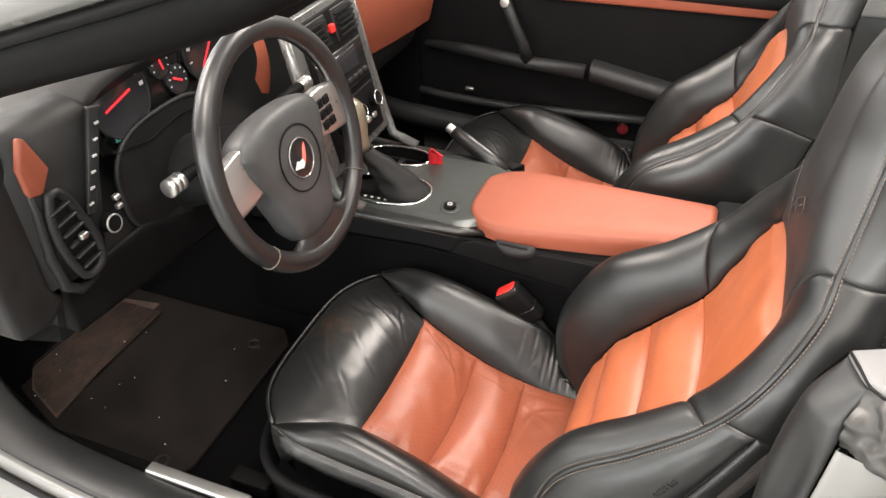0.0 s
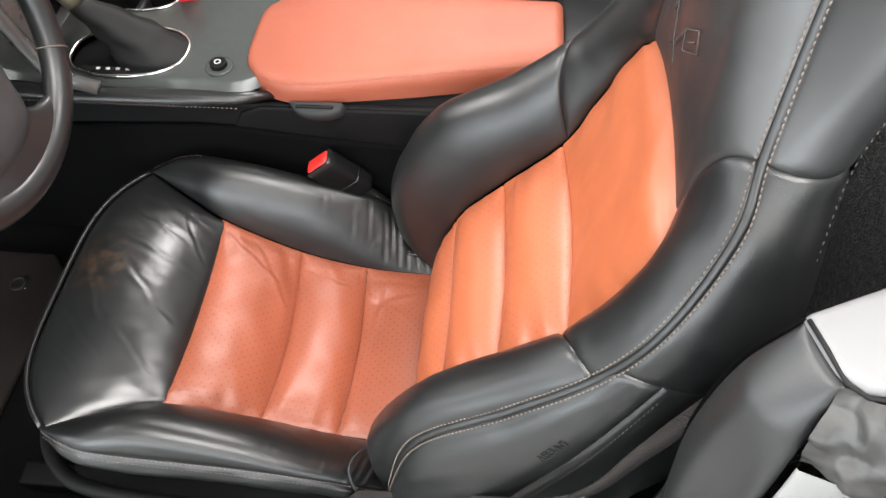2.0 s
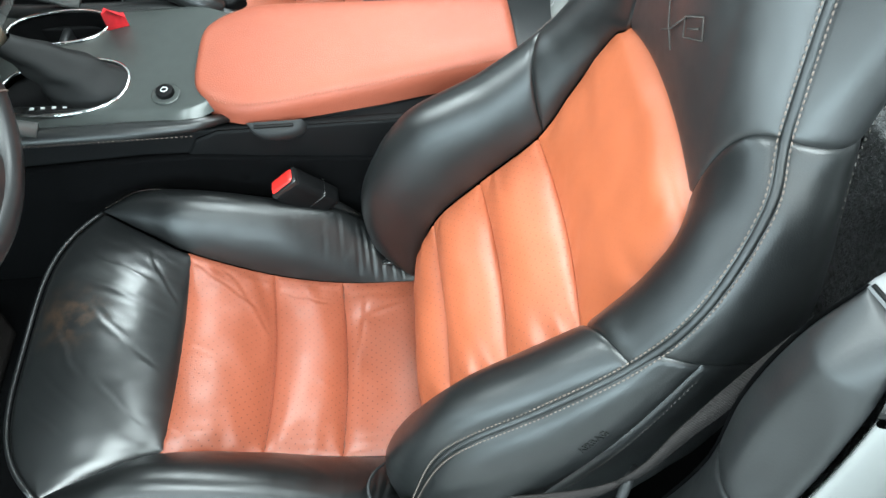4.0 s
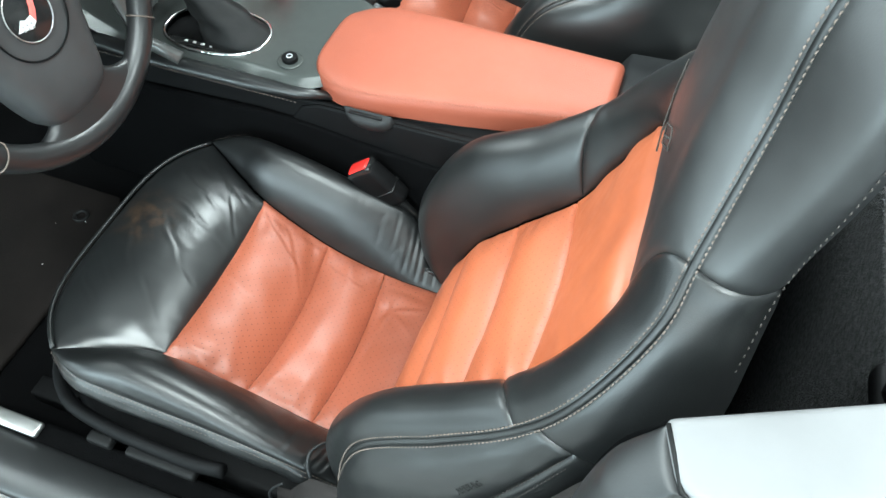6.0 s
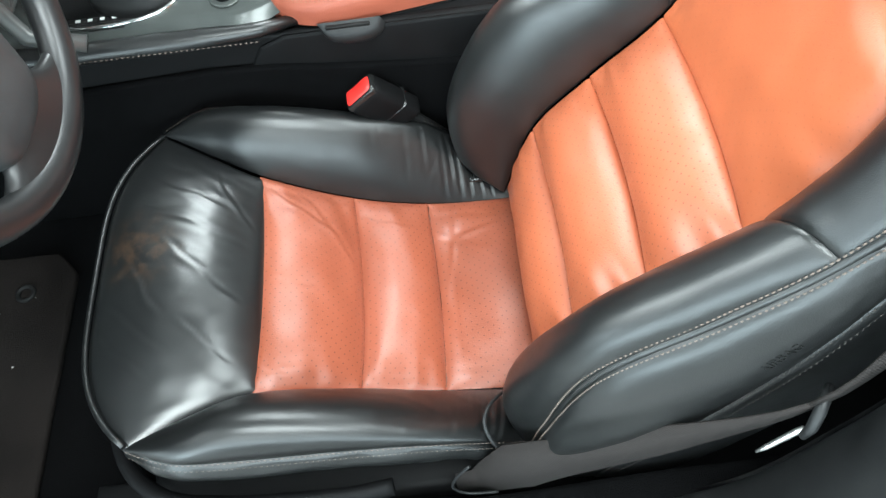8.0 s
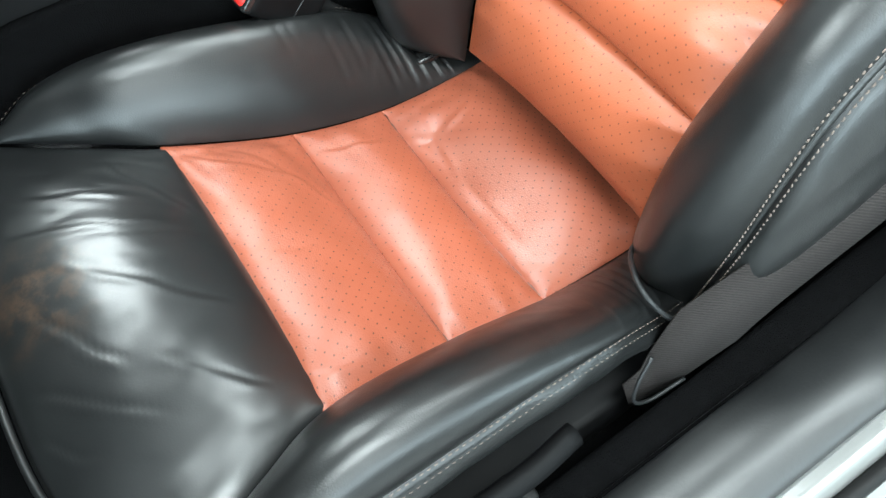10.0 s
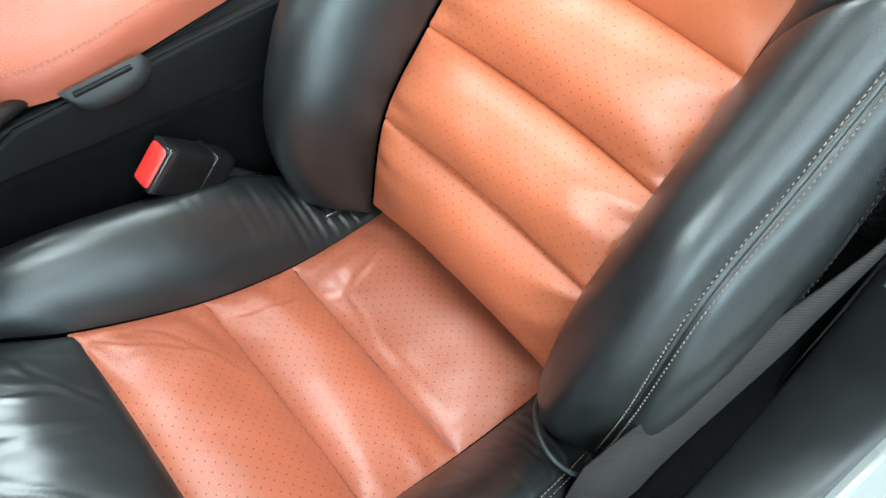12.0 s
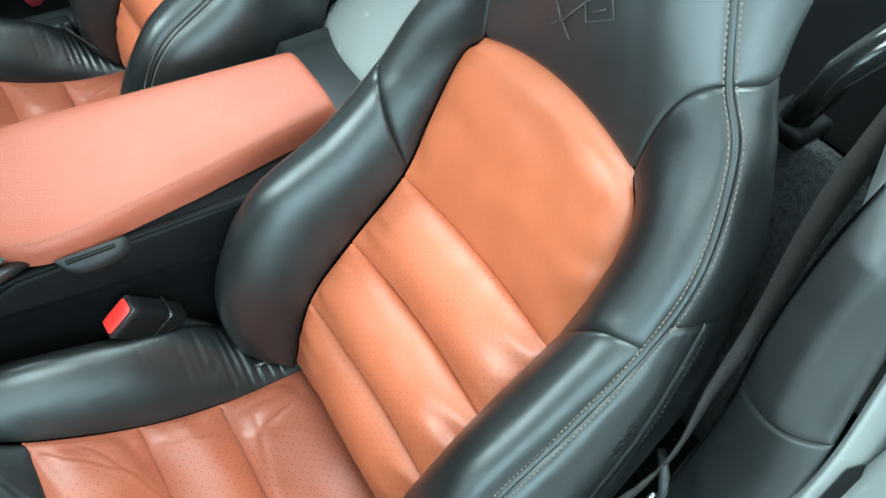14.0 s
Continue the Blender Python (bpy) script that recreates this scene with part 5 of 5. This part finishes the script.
# the badge as plain shapes: a pale wing and a red wing
white_wing = [(-0.023, -0.013), (-0.013, -0.004), (-0.008, -0.007), (0.000, -0.006), (0.002, -0.014), (-0.006, -0.018), (-0.014, -0.015)]
red_wing = [(0.002, -0.014), (0.000, -0.006), (0.004, 0.000), (0.008, 0.008), (0.015, 0.014), (0.013, 0.004), (0.009, -0.005)]
for wing, ink in ((white_wing, M_WHITEINK), (red_wing, M_PINKINK)):
    wheel_plate("badge_wing", [(a + HUB_A, b + HUB_B) for a, b in wing], 0.0216, 0.0230, ink, "", 0.0004)
for k in range(6):
    q = (-0.017 + 0.0055 * (k % 3), -0.0085 - 0.0045 * (k // 3) - 0.001 * (k % 3))
    wheel_plate("badge_check", [(q[0] + HUB_A + dx, q[1] + HUB_B + dy) for dx, dy in ((0, 0), (0.0026, -0.0006), (0.0026, -0.003), (0, -0.0024))], 0.0228, 0.0233, M_GREYINK, "", 0)
for sg in (-1, 1):
    o = [(sg * a, b) for a, b in ((0.076, 0.044), (0.110, 0.046), (0.156, 0.038), (0.160, 0.0), (0.153, -0.034), (0.110, -0.030), (0.074, -0.022))]
    wheel_plate("side_spoke", o if sg < 0 else o[::-1], -0.016, 0.004, M_SILVER, "satin silver side spoke", 0.006)
    if sg > 0:
        for k in range(3):
            for m_ in range(2):
                c = [(0.086 + 0.019 * m_ + dx, 0.030 - k * 0.017 + dy) for dx, dy in ((0, 0), (0.015, 0.001), (0.015, -0.012), (0, -0.013))]
                wheel_plate("spoke_button", c, 0.003, 0.0075, M_PLASTIC, "", 0.002)
# lower spoke: leaves the pad and flares into the rim
low_w = curve([(0, 0.050, -0.006, 0.0), (1, 0.046, -0.006, 0.0), (2, 0.047, -0.004, 0.0), (3, 0.062, -0.002, 0.0), (4, 0.088, 0.0, 0.0), (5, 0.112, 0.0, 0.0)])
low_b = curve([(0, -0.075, 0, 0), (1, -0.100, 0, 0), (2, -0.120, 0, 0), (3, -0.138, 0, 0), (4, -0.150, 0, 0), (5, -0.158, 0, 0)])
spoke_rows = []
for i in range(31):
    q = i / 6
    half, slip, _ = low_w(q)
    b0 = low_b(q)[0]
    row = []
    for k in range(28):
        ang = k * math.tau / 28
        c, s_ = math.cos(ang), math.sin(ang)
        across = math.copysign(abs(c) ** 0.7, c)
        drop = 0.030 * max(0.0, q / 5) ** 2 * across * across
        row.append(wp(slip + half * across, b0 + drop, -0.002 + 0.011 * math.copysign(abs(s_) ** 0.8, s_)))
    spoke_rows.append(row)
part("lower_spoke", loft(spoke_rows, closed=True, caps=True), M_RIM, wheel, "black leather lower spoke")
part("column", tube([wp(0, -0.01, -0.02), wp(0, -0.012, -0.08), wp(0, -0.02, -0.16), wp(0, -0.03, -0.24)], [0.045, 0.052, 0.056, 0.058], 24), M_PLASTIC_G, wheel, "grained plastic column shroud")
for a0, a1, b, c, r in ((-0.045, -0.112, 0.014, -0.11, 0.0135), (0.04, 0.165, 0.030, -0.075, 0.011)):
    st = part("stalk", tube([wp(a0, b - 0.01, c), wp((a0 + a1) / 2, b, c), wp(a1, b, c)], [0.009, 0.009, 0.010], 12), M_PLASTIC, wheel, "column stalk")
    d = 0.030 if a1 > 0 else -0.030
    for k in range(3):
        part("stalk_end", tube([wp(a1 + d * (k / 3), b, c), wp(a1 + d * (k / 3 + 0.05), b, c), wp(a1 + d * (k / 3 + 0.25), b, c), wp(a1 + d * (k / 3 + 0.3), b, c)], [r * 0.85, r, r, r * 0.85], 18), M_SILVER, st, "ribbed silver stalk end")
part("tilt_lever", box(*wp(-0.075, -0.055, -0.07), 0.02, 0.02, 0.05, 0.006, 3), M_PLASTIC, wheel)

# ---- dashboard ----
dash = thing("dashboard", (-0.75, 0.36, 0.75), "black dashboard with terracotta leather panels", "dashboard")


def dash_section(y):
    """Profile from the windscreen edge over the top and down to the knees."""
    d = (y - 0.36) / 0.66
    hood = math.exp(-(((y - 0.04) / 0.17) ** 4))
    edge = max(0.0, abs(d) - 0.85) / 0.15
    xf = -0.665 - 0.02 * edge
    zt = 0.955 + 0.035 * hood - 0.035 * max(0.0, min(1.0, (-0.11 - y) / 0.08))
    x_lip = -0.635 + 0.03 * hood
    return [(-1.15, y, 0.93), (-1.0, y, 0.965), (-0.85, y, zt), (-0.72, y, zt + 0.005), (x_lip - 0.015, y, zt - 0.004), (x_lip, y, zt - 0.018), (x_lip - 0.02, y, zt - 0.034), (xf - 0.045 * hood, y, 0.885), (xf - 0.05 * hood, y, 0.83), (xf + 0.02, y, 0.76), (xf + 0.03, y, 0.70), (xf + 0.015, y, 0.645), (xf - 0.06, y, 0.625), (-0.95, y, 0.60)]


part("pad", loft([dash_section(y) for y in np.linspace(-0.27, 1.0, 90)]), M_DASH, dash, "matt black grained dash pad")
# end cap with the vent, terracotta wedge and switch column
part("end_pod", loft([[(-0.665, y, z) for y, z in ((-0.285, 0.93), (-0.25, 0.965), (-0.15, 0.965), (-0.125, 0.945), (-0.145, 0.86), (-0.175, 0.76), (-0.22, 0.73), (-0.285, 0.74))], [(-0.635, y, z) for y, z in ((-0.280, 0.915), (-0.25, 0.957), (-0.15, 0.960), (-0.126, 0.94), (-0.148, 0.86), (-0.175, 0.765), (-0.22, 0.735), (-0.280, 0.745))], [(-0.618, y, z) for y, z in ((-0.272, 0.905), (-0.245, 0.948), (-0.155, 0.952), (-0.135, 0.935), (-0.156, 0.86), (-0.183, 0.772), (-0.22, 0.745), (-0.272, 0.755))]], closed=True, caps=True), M_DASH, dash, "grained dark end of the dash")
part("end_panel", prism([(-0.268, 0.945), (-0.262, 0.885), (-0.276, 0.765), (-0.262, 0.728), (-0.29, 0.705), (-0.34, 0.715), (-0.345, 0.95)], -0.72, -0.628, "x", 0.010, 3), M_DASH, dash, "black side closing panel of the dash")
part("vent_surround", tube([(-0.617, y, z) for y, z in ((-0.262, 0.895), (-0.262, 0.860), (-0.268, 0.80), (-0.264, 0.752), (-0.245, 0.733), (-0.215, 0.734))], [0.004, 0.006, 0.007, 0.008, 0.007, 0.004], 10, up=(1, 0, 0)), M_PLASTIC_G, dash, "raised edge round the side vent")
part("lower_dash", prism([(-0.262, 0.737), (-0.10, 0.737), (0.0, 0.70), (0.16, 0.70), (0.20, 0.745), (0.20, 0.62), (-0.262, 0.66)], -0.70, -0.632, "x", 0.010, 3), M_PLASTIC, dash, "black knee panel under the dash")
part("terracotta_wedge", prism([(-0.250, 0.956), (-0.243, 0.952), (-0.226, 0.905), (-0.246, 0.880), (-0.266, 0.884), (-0.266, 0.92)], -0.622, -0.612, "x", 0.004), M_ARM, dash, "terracotta leather wedge")
vent_out = [(-0.243, 0.876), (-0.226, 0.870), (-0.210, 0.828), (-0.199, 0.782), (-0.206, 0.752), (-0.234, 0.750), (-0.250, 0.792), (-0.253, 0.840)]
vent = part("vent", prism(vent_out, -0.624, -0.614, "x", 0.003), M_RUBBER, dash, "black side air vent")
vent_curve = curve([(i, -0.612, y, z) for i, (y, z) in enumerate(vent_out + vent_out[:1])])
part("vent_bezel", tube([vent_curve(i / 5) for i in range(40)], 0.0065, 10, closed=True, up=(1, 0, 0)), M_PLASTIC_G, vent)
for k in range(6):
    z = 0.856 - k * 0.018
    part("vent_slat", box(-0.609, -0.2375 + 0.0035 * k, z, 0.010, 0.034, 0.0035, 0.0012, 1, Euler((radians(6), 0, 0)).to_matrix().to_4x4()), M_PLASTIC_G, vent)
part("vent_tab", box(-0.600, -0.226, 0.810, 0.008, 0.012, 0.008, 0.002), M_SILVER, vent)
col = part("switch_strip", prism([(-0.146, 0.948), (-0.126, 0.943), (-0.160, 0.865), (-0.186, 0.815), (-0.200, 0.820), (-0.175, 0.875)], -0.620, -0.612, "x", 0.003), M_PLASTIC_G, dash)
for k in range(6):
    part("switch_mark", box(-0.611, -0.142 - 0.0095 * k, 0.925 - k * 0.0185, 0.002, 0.007, 0.0026, 0), M_GREYINK, col, smooth=False)
part("light_knob", disc((-0.612, -0.172, 0.792), (1, 0, 0.1), 0.013, 0.018, 20), M_PLASTIC, dash)
part("knob_rim", ring((-0.604, -0.172, 0.793), (1, 0, 0.1), 0.012, 0.0016, 24, 6), M_SILVER, dash)
for dz in (0.0, 0.014):
    part("mirror_switch", box(-0.611, -0.150, 0.806 + dz, 0.008, 0.010, 0.007, 0.002), M_SILVER, dash)

cluster = thing("instrument_cluster", (-0.68, 0.03, 0.90), "lit instrument cluster with red needles", "instrument cluster")
part("backing", prism([(-0.115, 0.955), (0.165, 0.955), (0.175, 0.90), (0.15, 0.845), (-0.11, 0.85), (-0.13, 0.90)], -0.662, -0.655, "x", 0.003), M_GLOSS, cluster)


def gauge(y, z, r, needle, n_marks, a0, a1):
    g = part("gauge", disc((-0.652, y, z), (1, 0, 0.15), r, 0.006, 40), M_GLASS, cluster)
    part("gauge_rim", ring((-0.649, y, z), (1, 0, 0.15), r, r * 0.035, 48, 8), M_PLASTIC_G, g)
    for k in range(n_marks):
        a = radians(a0 + (a1 - a0) * k / (n_marks - 1))
        part("gauge_mark", box(-0.6478, y + r * 0.82 * math.cos(a), z + r * 0.82 * math.sin(a), 0.001, r * 0.13, r * 0.10, 0, 1, Euler((a, 0, 0)).to_matrix().to_4x4()), M_WHITEINK, g, smooth=False)
    a = radians(needle)
    c, s_ = math.cos(a), math.sin(a)
    part("needle", box(-0.6455, y + r * 0.12 * c, z + r * 0.12 * s_, 0.0015, r * 0.98, max(0.0035, r * 0.07), 0.0006, 1, Euler((a, 0, 0)).to_matrix().to_4x4()), M_NEEDLE, g, "glowing red needle", smooth=False)


gauge(-0.060, 0.918, 0.055, 194, 12, 225, -45)
gauge(0.030, 0.930, 0.020, 105, 7, 200, -20)
gauge(0.058, 0.897, 0.022, 152, 7, 200, -20)
gauge(0.138, 0.918, 0.055, 230, 10, 225, -45)
for k in range(2):
    part("display", box(-0.646, -0.075 + 0.045 * k, 0.868, 0.002, 0.030, 0.008, 0), M_DIGITS, cluster, smooth=False)
part("shroud", loft([[(-0.700, y, z), (-0.655, y, z + 0.0), (-0.635, y, z + 0.004)] for y, z in ((-0.125, 0.90), (-0.11, 0.855), (-0.04, 0.842), (0.03, 0.850), (0.10, 0.842), (0.17, 0.86), (0.18, 0.91))]), M_PLASTIC_G, cluster)
# knee panel under the wheel with a rounded recess
part("knee_recess", tube([(-0.640, y, z) for y, z in oval(0.0, 0.790, 0.116, 0.087, 56, 2.8)], 0.004, 8, closed=True, up=(1, 0, 0)), M_PLASTIC_G, dash)
part("knee_hollow", prism(oval(0.0, 0.790, 0.114, 0.085, 56, 2.8), -0.646, -0.638, "x", 0.002), M_RUBBER, dash)

stack = thing("center_stack", (-0.62, 0.36, 0.70), "centre stack with radio, heater controls and vents", "center stack")


def sp(b, h, out=0.0):
    """A point on the stack's face: b across, h up."""
    return Vector((-0.528 - 0.055 * h + out, MID - 0.002 + b, 0.655 + 0.255 * h + out * 0.3))


def stack_plate(name, b0, b1, h0, h1, depth, material, parent, label="", bevel=0.003):
    c = sp((b0 + b1) / 2, (h0 + h1) / 2, depth / 2)
    return part(name, box(*c, depth, b1 - b0, (h1 - h0) * 0.261, min(bevel, depth * 0.45), 2, Euler((0, radians(-12.2), 0)).to_matrix().to_4x4()), material, parent, label)


stack_plate("surround", -0.118, 0.118, -0.05, 1.05, 0.02, M_STACK, stack, "pearl grey stack surround")
stack_plate("panel", -0.092, 0.092, 0.02, 1.0, 0.026, M_PLASTIC, stack)
for b0, b1 in ((-0.088, -0.012), (0.012, 0.088)):
    v_ = stack_plate("vent", b0, b1, 0.76, 0.985, 0.029, M_PLASTIC_G, stack, "black centre air vent")
    for k in range(5):
        stack_plate("vent_slat", b0 + 0.006, b1 - 0.006, 0.785 + 0.038 * k, 0.80 + 0.038 * k, 0.036, M_PLASTIC, v_)
stack_plate("hazard_switch", -0.008, 0.008, 0.84, 0.90, 0.033, M_RED, stack, "red hazard switch")
stack_plate("radio", -0.085, 0.085, 0.42, 0.72, 0.030, M_GLOSS, stack, "gloss black radio")
for k in range(8):
    stack_plate("radio_button", -0.078 + 0.02 * k, -0.064 + 0.02 * k, 0.46, 0.50, 0.033, M_PLASTIC_G, stack)
stack_plate("screen", -0.055, 0.055, 0.54, 0.69, 0.0315, M_GLASS, stack)
stack_plate("heater_panel", -0.085, 0.085, 0.10, 0.38, 0.030, M_PLASTIC, stack)
for b in (-0.065, 0.0, 0.065):
    part("heater_knob", disc(sp(b, 0.25, 0.034), (0.94, 0, 0.36), 0.015, 0.018, 24), M_PLASTIC, stack)
    part("knob_rim", ring(sp(b, 0.25, 0.043), (0.94, 0, 0.36), 0.0135, 0.0016, 24, 6), M_CHROME, stack)
for k in range(5):
    stack_plate("heater_button", -0.05 + 0.024 * k, -0.034 + 0.024 * k, 0.12, 0.16, 0.034, M_SILVER, stack)
part("trim_sweep", tube([sp(0.118, 1.0, 0.01), sp(0.122, 0.5, 0.01), sp(0.126, 0.1, 0.012), Vector((-0.505, MID + 0.128, 0.622)), Vector((-0.45, MID + 0.126, 0.602))], 0.010, 12), M_STACK, stack, "pearl grey trim strip")
part("trim_sweep", tube([sp(-0.118, 1.0, 0.01), sp(-0.122, 0.5, 0.01), sp(-0.126, 0.1, 0.012), Vector((-0.505, MID - 0.128, 0.622)), Vector((-0.45, MID - 0.126, 0.602))], 0.010, 12), M_STACK, stack)

# terracotta dash panels either side of the stack
part("terracotta_panel", loft([[(-0.620 + 0.02 * math.sin(3.1 * a), y, z0 + (z1 - z0) * a) for a in np.linspace(0, 1, 12)] for y, z0, z1 in ((0.500, 0.752, 0.935), (0.565, 0.740, 0.933), (0.60, 0.726, 0.93), (0.75, 0.709, 0.92), (0.90, 0.695, 0.90), (0.985, 0.688, 0.88))]), M_ARM, dash, "terracotta leather passenger dash panel")
part("terracotta_panel", loft([[(-0.612 + 0.012 * math.sin(3.1 * a), y, z0 + (z1 - z0) * a) for a in np.linspace(0, 1, 10)] for y, z0, z1 in ((0.196, 0.845, 0.93), (0.208, 0.815, 0.93), (0.228, 0.806, 0.93))]), M_ARM, dash)

# ---- windscreen pillar and header ----
pillar = thing("windscreen_pillar", (-1.05, -0.30, 0.92), "dark trimmed windscreen pillar with white paint outside", "pillar")
pc = curve([(0, -1.25, -.345, .84), (1, -.95, -.33, .935), (2, -.55, -.292, 1.065), (3, -.30, -.25, 1.14), (4, -.22, -.16, 1.18), (5, -.19, .05, 1.195), (6, -.18, .36, 1.20), (7, -.19, .68, 1.195), (8, -.22, .86, 1.18)])
part("inner_trim", tube([pc(i / 5) for i in range(41)], 0.030, 14, flat=1.0), M_PLASTIC, pillar)
part("seal", tube([pc(i / 5) + np.array((0, -0.026, 0.022)) for i in range(21)], 0.008, 8), M_RUBBER, pillar)
part("paint", tube([pc(i / 5) + np.array((-0.02, -0.040, 0.048)) for i in range(21)], 0.024, 12), M_PAINT, pillar, "white painted pillar outside")

# ---- passenger side ----
pdoor = thing("passenger_door", (-0.35, 1.05, 0.35), "closed passenger door with a black trim panel", "door")
part("panel", prism([(-0.98, 0.32), (0.24, 0.32), (0.27, 0.80), (-0.90, 0.80), (-0.98, 0.70)], 1.02, 1.10, "y", 0.012, 3), M_PLASTIC, pdoor, "matt black door panel")
part("top_roll", tube([(-0.90, 1.03, 0.80), (-0.4, 1.03, 0.81), (0.27, 1.03, 0.80)], 0.028, 14), M_PLASTIC_G, pdoor)
part("terracotta_strip", box(-0.05, 1.017, 0.775, 0.55, 0.012, 0.028, 0.005), M_ARM, pdoor, "terracotta door strip")
part("armrest", loft([[(x, y, z) for y, z in ((1.02, 0.62 - 0.19 * (x + 0.18)), (0.985, 0.624 - 0.19 * (x + 0.18)), (0.965, 0.612 - 0.19 * (x + 0.18)), (0.97, 0.580 - 0.19 * (x + 0.18)), (1.02, 0.555 - 0.19 * (x + 0.18)))] for x in (-0.185, -0.18, -0.1, 0.0, 0.10, 0.20)], caps=True), M_PLASTIC_G, pdoor, "grained door armrest")
part("grab_rail", tube([(-0.64, 1.012, 0.615), (-0.50, 1.0, 0.612), (-0.36, 0.995, 0.600), (-0.20, 0.99, 0.595)], [0.012, 0.018, 0.018, 0.02], 12), M_PLASTIC_G, pdoor, "grained door grab rail")
part("pull_handle", tube([(-0.352, 0.995, 0.604), (-0.362, 0.985, 0.65), (-0.388, 0.985, 0.70), (-0.412, 0.995, 0.745), (-0.425, 1.015, 0.768)], [0.018, 0.015, 0.014, 0.014, 0.012], 12, up=(0, 1, 0)), M_PLASTIC_G, pdoor, "upright pull handle")
part("handle_cap", disc((-0.414, 0.983, 0.752), (0, -1, 0.2), 0.012, 0.008, 20), M_SILVER, pdoor)
part("door_pocket", tube([(-0.80, 1.015, 0.49), (-0.58, 1.0, 0.474), (-0.40, 0.998, 0.468), (-0.22, 1.0, 0.474), (0.1, 1.01, 0.48)], 0.012, 10), M_PLASTIC_G, pdoor)
part("open_switch", box(-0.514, 1.006, 0.502, 0.024, 0.012, 0.008, 0.003), M_SILVER, pdoor)
part("reflector", disc((-0.09, 1.012, 0.445), (0, -1, 0), 0.016, 0.01, 20), M_REFLECTOR, pdoor, "red door reflector")
psill = part("passenger_sill", tube([(-0.95, 0.985, 0.46), (-0.70, 0.98, 0.415), (-0.4, 0.98, 0.395), (0.1, 0.98, 0.395), (0.25, 0.98, 0.42)], 0.03, 12), M_PLASTIC_G, None)
flat_tag(psill, "black plastic sill by the passenger seat", "sill", "structure")
flat_tag(part("kick_wall", prism([(-1.25, 0.29), (-0.66, 0.29), (-0.66, 0.80), (-1.25, 0.80)], 0.99, 1.02, "y", 0.004), M_CARPET, None), "black carpeted footwell side", "footwell", "structure")
flat_tag(part("firewall", prism([(-0.30, 0.29), (1.05, 0.29), (1.05, 0.95), (-0.30, 0.95)], -1.36, -1.33, "x", 0.004), M_CARPET, None), "black firewall behind the dash", "bulkhead", "structure")
flat_tag(part("kick_wall", prism([(-1.30, 0.29), (-1.12, 0.29), (-1.05, 0.60), (-0.72, 0.74), (-0.72, 0.90), (-1.30, 0.90)], -0.285, -0.262, "y", 0.004), M_PLASTIC, None), "black footwell side panel", "footwell", "structure")
pb = thing("belt_buckle", (-0.08, 0.945, 0.40), "black seat belt latch by the far door", "buckle")
part("housing", box(-0.08, 0.945, 0.415, 0.06, 0.03, 0.03, 0.007, 3), M_PLASTIC_G, pb)
part("tongue", box(-0.12, 0.945, 0.425, 0.03, 0.02, 0.005, 0.002), M_SILVER, pb)
# far sides of the body, closing the cabin
part("far_quarter", prism([(0.26, 0.96), (1.1, 0.92), (1.1, 1.38), (0.30, 1.16)], 0.80, 0.905, "z", 0.01, 3), M_PAINT, body)
part("far_side", box(0.0, 1.14, 0.45, 2.4, 0.04, 0.66, 0.01), M_PAINT, body)
part("near_fender", box(-1.36, -0.40, 0.56, 0.55, 0.10, 0.60, 0.03, 4), M_PAINT, body, "white front fender behind the door hinge")
part("front_clip", box(-1.75, 0.36, 0.60, 0.7, 1.5, 0.56, 0.06, 4), M_PAINT, body)
part("tail", box(0.86, 0.36, 0.55, 0.6, 1.50, 0.34, 0.04, 4), M_PAINT, body)
part("underbody", box(-0.3, 0.36, 0.20, 2.8, 1.36, 0.10, 0.01), M_RUBBER, body)
for x in (-1.75, 0.95):
    for y in (-0.36, 1.08):
        tyre = part("tyre", ring((x, y, 0.32), (0, 1, 0), 0.23, 0.095, 40, 12), M_RUBBER, body)
        part("rim", disc((x, y, 0.32), (0, 1, 0), 0.165, 0.12, 40, 0.01), M_SILVER, tyre)
